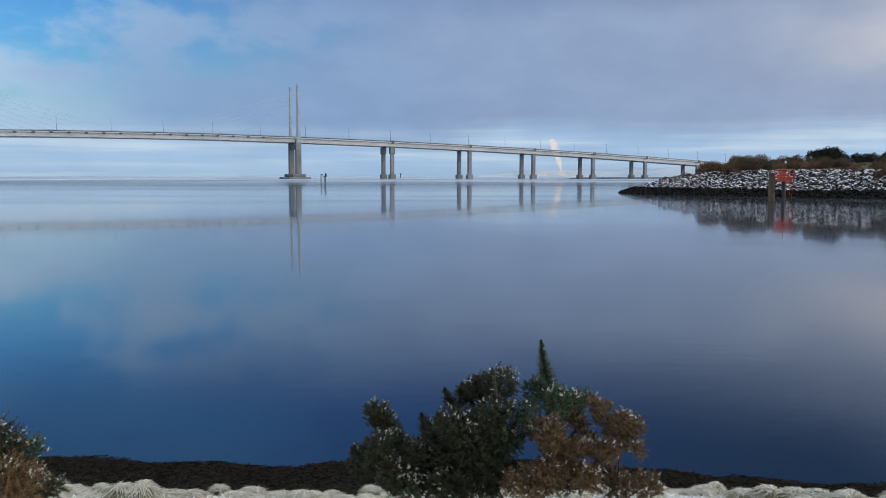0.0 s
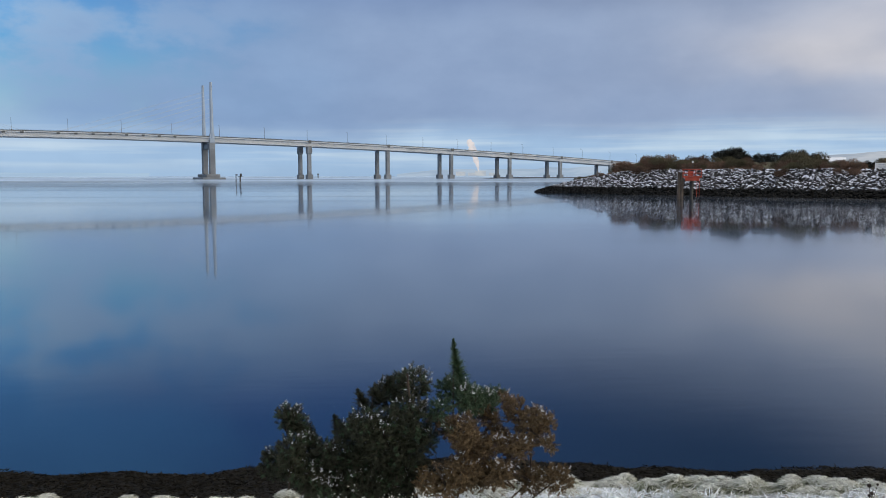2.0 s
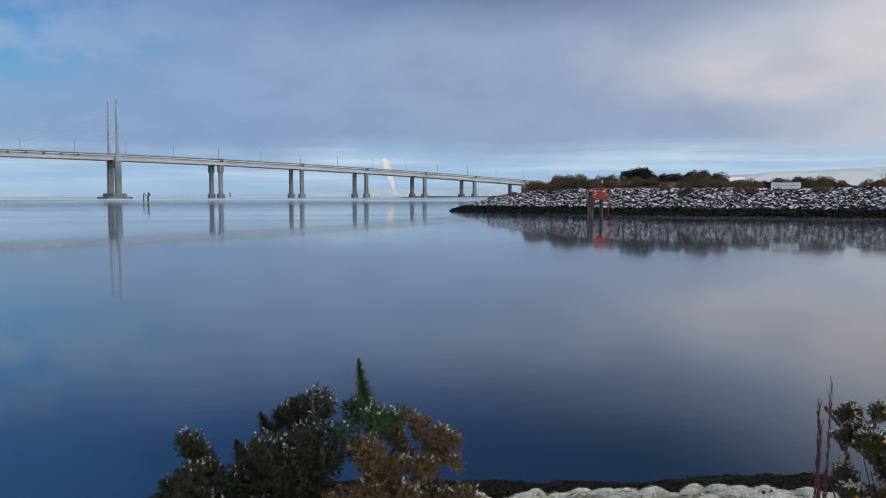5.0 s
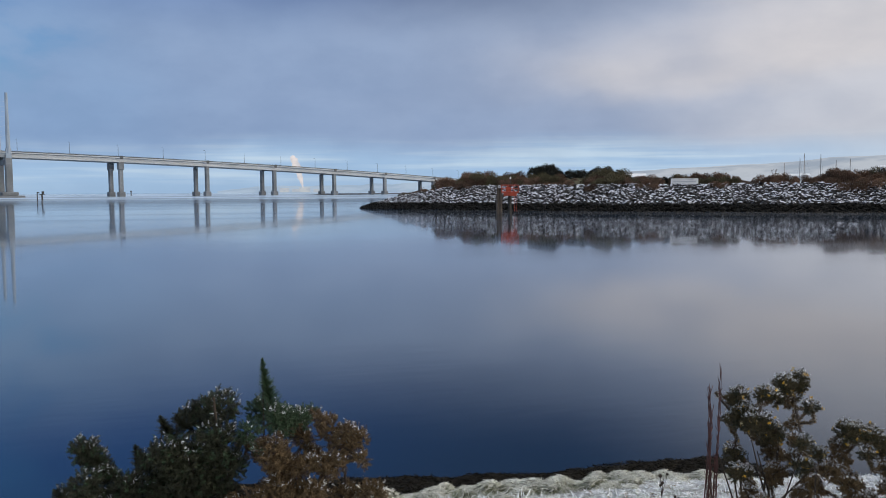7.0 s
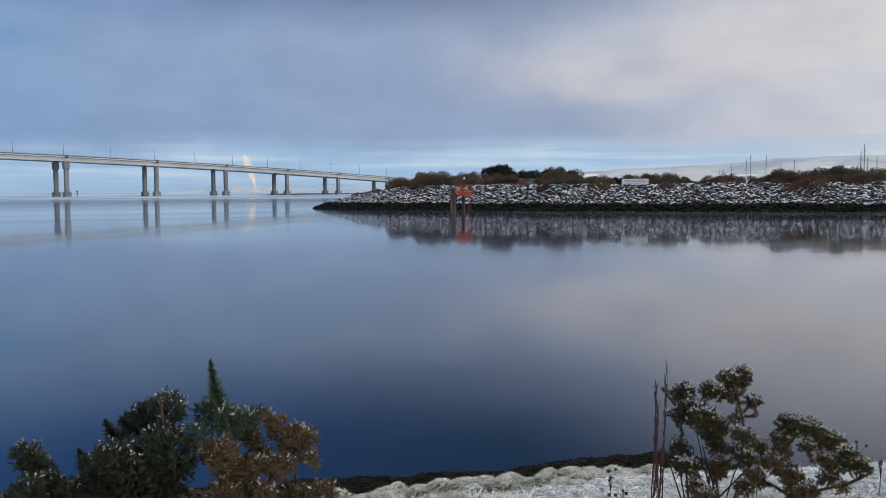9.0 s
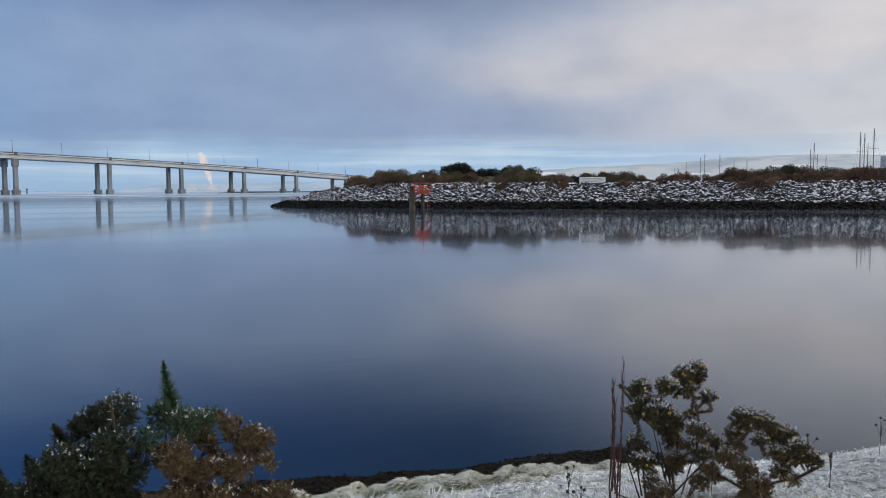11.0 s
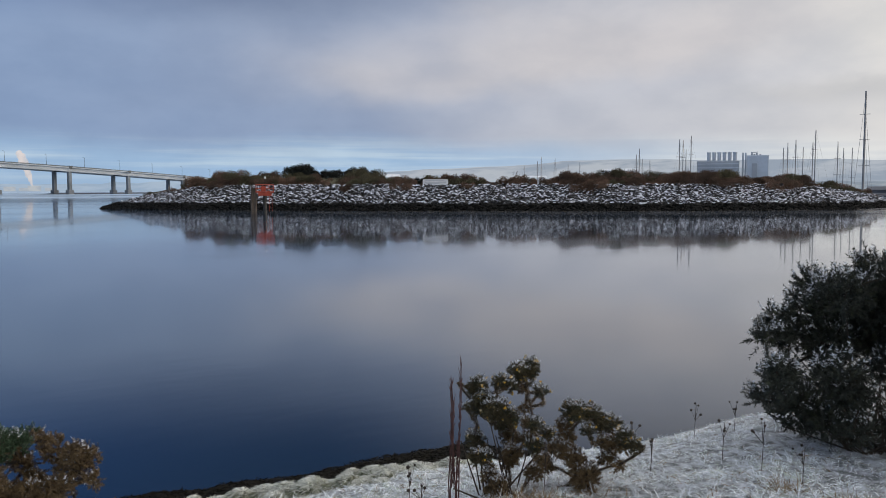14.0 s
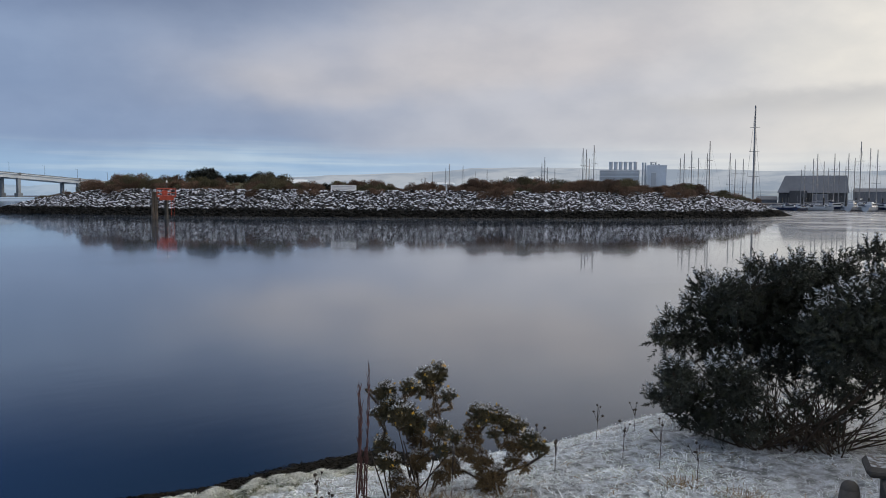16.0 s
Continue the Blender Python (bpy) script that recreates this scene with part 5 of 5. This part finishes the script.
def dock(az, d, tall, label):
    """A dead dock stalk: a few upright wands close together, with whorls of seed remains."""
    p = polar(az, d)
    p.z = ground_z(p.x, p.y)
    t = thing("dock_stalk", label, "dead stalk", p)
    rs = random.Random(int(az * 10))
    for i in range(5):
        lean = Vector((rs.uniform(0.0, 0.03), rs.uniform(-0.02, 0.02), 0))
        foot = Vector((rs.uniform(-0.02, 0.02), rs.uniform(-0.02, 0.02), -0.03))
        top = foot + lean + Vector((0, 0, tall * (1 - 0.13 * i)))
        bm = B()
        prev = foot
        for j in range(1, 5):
            q = foot.lerp(top, j / 4) + Vector((rs.uniform(-1, 1), rs.uniform(-1, 1), 0)) * 0.008
            rod(bm, prev, q, 0.0045 - 0.0009 * (j - 1), 0.0045 - 0.0009 * j, 5, False)
            prev = q
        for j in range(60):
            k = rs.uniform(0.25, 0.99)
            q = foot.lerp(top, k)
            rod(bm, q, q + Vector((rs.uniform(-0.012, 0.012), rs.uniform(-0.012, 0.012), rs.uniform(0.02, 0.06))), 0.0022, 0.001, 4, False)
        part("wand", bm, STALK, t)


dock(37.7, 4.28, 0.85, "tall dead reddish dock stalk in frosted grass")
for i, (az, d, h) in enumerate(((47.5, 5.3, .26), (49.5, 5.6, .22), (51.0, 5.0, .20), (53.5, 6.2, .25), (55.5, 5.4, .24), (34.4, 4.5, .22), (35.3, 4.3, .16), (45.5, 4.9, .2), (58.0, 5.2, .3), (56.0, 6.3, .22), (44.0, 4.4, .3), (60.5, 5.0, .22))):
    p = polar(az, d)
    p.z = ground_z(p.x, p.y)
    w = thing("dead_weed", "thin dead weed stem with a dark seed head", "dead weed", p, group="dead weeds on the bank")
    rs = random.Random(i)
    bm = rod(B(), (0, 0, -0.02), (0.02, 0, h), 0.0025, 0.0015, 4, False)
    for j in range(4):
        e = Vector((rs.uniform(-0.06, 0.06), rs.uniform(-0.05, 0.05), h * rs.uniform(0.75, 1.1)))
        rod(bm, (0.01, 0, h * 0.55), e, 0.002, 0.001, 4, False)
        heads = B()
        g = bmesh.ops.create_icosphere(heads, subdivisions=1, radius=rs.uniform(0.007, 0.012))
        bmesh.ops.translate(heads, vec=e, verts=g["verts"])
        part("seed_head", heads, SEED, w)
    part("stem", bm, SEED, w)

# ---- frosted grass ----
ICE_BLADE = material("frosted_grass_blade", (0.88, 0.92, 0.97), 0.9, vary=0.15, scale=3, fine=30, bump=0, island=0.35)
GREEN_BLADE = material("frosted_green_blade", (0.52, 0.57, 0.50), 0.9, vary=0.25, scale=3, fine=30, bump=0, island=0.3)


def curved(o, way, length, width, droop, rs):
    """Blades of grass in three lengths each, rising from o and arching over."""
    m = len(o)
    way = way / (np.linalg.norm(way, axis=1, keepdims=True) + 1e-9)
    side = np.stack([-way[:, 1], way[:, 0], rs.normal(size=m) * 0.5], 1)
    side /= np.linalg.norm(side, axis=1, keepdims=True) + 1e-9
    v = np.empty((m, 7, 3))
    for j, k in enumerate((0.0, 0.38, 0.72, 1.0)):
        q = o + way * (length * k)[:, None]
        q[:, :2] += way[:, :2] * (length * droop * k * k * 0.8)[:, None]
        q[:, 2] -= length * droop * k * k
        if j < 3:
            h = (width * (0.5 - 0.12 * j))[:, None]
            v[:, 2 * j], v[:, 2 * j + 1] = q - side * h, q + side * h
        else:
            v[:, 6] = q
    tri = np.array(((0, 1, 3), (0, 3, 2), (2, 3, 5), (2, 5, 4), (4, 5, 6)))
    f = (np.arange(m)[:, None, None] * 7 + tri[None]).reshape(-1, 3)
    return v.reshape(-1, 3), f


rs = np.random.RandomState(8)
n = 24000
tx, ty = rs.uniform(-4.5, 8.0, n), rs.uniform(0.8, 5.8, n)
swell = np.array([noise.noise((x * 1.3, y * 1.3, 4.0)) for x, y in zip(tx, ty)])
ed = np.array([edge_y(x) for x in tx])
keep = (ty < ed + 0.05) & (np.arctan2(np.abs(tx + 0.2), ty) < 1.33) & (np.hypot(tx, ty) > 2.6)
tx, ty, swell = tx[keep], ty[keep], swell[keep]
per = 17
big_tuft = rs.uniform(0.5, 1.15, len(tx)) * (1 + 0.5 * swell) * np.clip(2.2 - 0.24 * np.hypot(tx, ty), 0.75, 1.45)
lean = rs.uniform(0, 6.28, len(tx))
kx, ky, ks_, kl = (np.repeat(a, per) for a in (tx, ty, big_tuft, lean))
turn = rs.uniform(0, 6.28, len(kx))
gx, gy = kx + np.cos(turn) * rs.uniform(0, 0.05, len(kx)), ky + np.sin(turn) * rs.uniform(0, 0.05, len(kx))
o = np.stack([gx, gy, [ground_z(x, y) - 0.006 for x, y in zip(gx, gy)]], 1)
way = np.stack([np.cos(turn) * 0.55 + np.cos(kl) * 0.4, np.sin(turn) * 0.55 + np.sin(kl) * 0.4, rs.uniform(0.25, 1.0, len(kx))], 1) + rs.normal(size=o.shape) * 0.18
v, f = curved(o, way, rs.uniform(0.035, 0.095, len(o)) * ks_, rs.uniform(0.0035, 0.0065, len(o)) * np.sqrt(ks_), rs.uniform(0.25, 0.8, len(o)), rs)
pick = np.where(rs.uniform(0, 1, len(o)) < 0.14 + 0.4 * np.clip(np.repeat(swell, per), 0, 1), 1, 0)
pick = np.where(rs.uniform(0, 1, len(o)) < 0.05, 2, pick)
tagged(new("grass", fast_mesh("grass", v, f, [ICE_BLADE, GREEN_BLADE, STRAW], np.repeat(pick, 5))), "short grass thickly covered in white frost", "grass", kind="stuff")


def tussock(seed):
    """A cushion of matted grass: a few rounded lumps, each thatched with short blades that hang outwards."""
    rs = np.random.RandomState(seed)
    core, V, F, M, off = B(), [], [], [], 0
    comb = rs.uniform(0, 6.28)
    for lump in range(9):
        r, h = rs.uniform(0.06, 0.125), rs.uniform(0.055, 0.125)
        c = np.array((rs.uniform(-0.23, 0.23), rs.uniform(-0.13, 0.13), rs.uniform(-0.02, 0.02)))
        g = bmesh.ops.create_icosphere(core, subdivisions=2, radius=1.0)
        for q in g["verts"]:
            k = 0.94 + 0.22 * noise.noise(q.co * 2.2 + Vector((seed, lump, 0)))
            q.co = Vector((c[0] + q.co.x * r * k, c[1] + q.co.y * r * 0.85 * k, c[2] + q.co.z * h * k))
        m = 1000
        z = rs.uniform(0.0, 1.0, m) ** 0.75
        a = rs.uniform(0, 6.28, m)
        u = np.stack([np.cos(a) * np.sqrt(1 - z * z), np.sin(a) * np.sqrt(1 - z * z), z], 1)
        o = c + u * (r, r * 0.85, h) * 0.97
        lock = np.sin(a * 5 + lump) * 0.6
        way = u * (0.9, 0.9, 0.35) + np.stack([np.cos(comb + lock) * 0.55, np.sin(comb + lock) * 0.55, np.full(m, 0.12)], 1) + rs.normal(size=(m, 3)) * 0.22
        v, f = curved(o, way, rs.uniform(0.012, 0.042, m), rs.uniform(0.003, 0.0055, m), rs.uniform(0.4, 1.0, m), rs)
        V.append(v)
        F.append(f + off)
        M.append(np.repeat(np.where(rs.uniform(0, 1, m) < 0.08 + 0.95 * z * z, 0, 1), 5))
        off += len(v)
    return core, fast_mesh("thatch", np.concatenate(V), np.concatenate(F), [FLEECE, MOSS], np.concatenate(M))


FLEECE = material("frosted_tussock_grass", (0.68, 0.69, 0.63), 0.9, vary=0.25, scale=4, fine=40, bump=0, island=0.3)
MOSS = material("pale_green_tussock_grass", (0.27, 0.29, 0.19), 0.9, vary=0.3, scale=4, fine=40, bump=0, island=0.35)
MOUND = material("tussock_core", (0.10, 0.105, 0.07), 0.95, vary=0.35, scale=6, fine=60, bump=0.8, bump_size=0.02, frost=0.30, frost_color=(0.42, 0.44, 0.40))
protos = []
for i in range(6):
    t = thing("grass_tussock", "matted pale green grass tussock dusted with frost", "grass tussock", group="tussocks along the bank edge")
    core, thatch = tussock(60 + i)
    part("mat", core, MOUND, t, smooth=True)
    part_mesh("thatch", thatch, t)
    protos.append(t)
rng = random.Random(31)
used = set()
x = -4.6
while x < 7.1:
    for row, back in ((0, 0.05), (1, -0.32), (2, -0.62)):
        if x > 4.6 and rng.random() < 0.5:
            continue
        if row and rng.random() < (0.25 if row == 1 else 0.6) + (0.3 if x > 4.3 else 0):
            continue
        px, y = x + rng.uniform(-0.12, 0.12), edge_y(x) + back + rng.uniform(-0.12, 0.12)
        s = rng.uniform(0.7, 1.25) * (0.5 if x > 4.0 else 1.0)
        i = rng.randrange(6)
        m = Matrix.Translation((px, y, ground_z(px, y) - 0.03)) @ Matrix.Rotation(rng.uniform(-0.5, 0.5), 4, "Z")
        if i in used:
            c = copy_thing(protos[i], m)
            c.scale = (s, s, s * rng.uniform(0.65, 1.0))
        else:
            protos[i].matrix_basis = m
            used.add(i)
    x += rng.uniform(0.22, 0.36)

# bladderwrack heaped along the waterline
rs = np.random.RandomState(17)
n = 42000
wx = rs.uniform(-9, 10.5, n)
sy = np.array([max(shore_y(x), edge_y(x) + 1.6) for x in wx])
wy = sy - np.abs(rs.normal(size=n)) * 1.3 + 0.1
o = np.stack([wx, wy, [max(0.0, ground_z(x, y)) + 0.01 for x, y in zip(wx, wy)]], 1)
lump = np.array([noise.noise((x * 2.2, y * 2.2, 9.0)) for x, y in zip(wx, wy)])
o[:, 2] += 0.05 * np.clip(lump, 0, 1)
v, f = blades(o, rs.normal(size=o.shape) * (1, 1, 0.22) + (0, 0, 0.12), rs.uniform(0.04, 0.11, n), rs.uniform(0.008, 0.022, n), rs, 0.15)
WRACK = material("wrack_fronds", (0.011, 0.0095, 0.0065), 0.85, vary=0.4, scale=5, fine=40, bump=0, island=0.5, spec=0.2)
tagged(new("seaweed", fast_mesh("seaweed", v, f, WRACK)), "dark brown seaweed heaped along the waterline", "seaweed", kind="stuff")

# withered grass round the first bush
rs = np.random.RandomState(23)
for az, d, n in ((8.0, 3.55, 420), (6.4, 3.5, 260), (9.6, 3.7, 260), (44.0, 4.35, 240), (41.5, 4.3, 200), (47.0, 4.5, 160), (59.5, 4.9, 200), (63.5, 4.75, 180)):
    p = polar(az, d)
    p.z = ground_z(p.x, p.y) - 0.01
    tuft = thing("dead_grass_tuft", "tuft of straw-brown dead grass touched by frost", "grass tuft", p, group="dead grass tufts")
    o = rs.normal(size=(n, 3)) * (0.06, 0.05, 0)
    w = rs.normal(size=(n, 3)) * (0.75, 0.6, 0.1) + (0, 0, 0.8)
    hgt = 0.30 if az < 12 else 0.17
    v, f = blades(o, w, rs.uniform(0.4, 1.0, n) * hgt, np.full(n, 0.005), rs, 0.2)
    part_mesh("thatch", fast_mesh("thatch", v, f, [STRAW, ICE_BLADE], (rs.uniform(0, 1, n) < 0.25).astype(int)), tuft)

# weathered timber in the grass
OLD_WOOD = material("weathered_dark_timber", (0.075, 0.068, 0.062), 0.85, vary=0.4, scale=5, fine=35, bump=0.5, bump_size=0.01, frost=0.08, frost_color=(0.33, 0.37, 0.43))
p = polar(70.75, 4.62)
p.z = ground_z(p.x, p.y)
bench = thing("timber_bench", "low weathered dark timber bench with frost on its seat", "bench", p, -62)
bm = B()
box(bm, (0.30, 0.1, 0.285), (0.62, 0.24, 0.055), 0, 0.02)
part("seat", bm, OLD_WOOD, bench)
part("seat", box(B(), (0.36, -0.16, 0.25), (0.62, 0.22, 0.055), 0, 0.02), OLD_WOOD, bench)
for x in (0.12, 0.52):
    part("leg", box(B(), (x, 0, 0.10), (0.09, 0.36, 0.28), 0, 0.015), OLD_WOOD, bench)
stump = thing("wooden_post", "short round-topped weathered post in frosted grass", "post", polar(69.75, 4.6, p.z), 0)
bm = B()
rod(bm, (0, 0, -0.05), (0, 0, 0.19), 0.078, 0.045, 12)
g = bmesh.ops.create_uvsphere(bm, u_segments=12, v_segments=6, radius=0.045)
bmesh.ops.translate(bm, vec=(0, 0, 0.19), verts=g["verts"])
part("post", bm, OLD_WOOD, stump, smooth=True)

# ---- boulders that can be picked out singly ----
for p, q, s, i in singles:
    ob = new("boulder", ROCKS[i])
    ob.matrix_basis = Matrix.Translation(p) @ q.to_4x4() @ Matrix.Diagonal((s, s, s, 1))
    ob.parent = breakwater
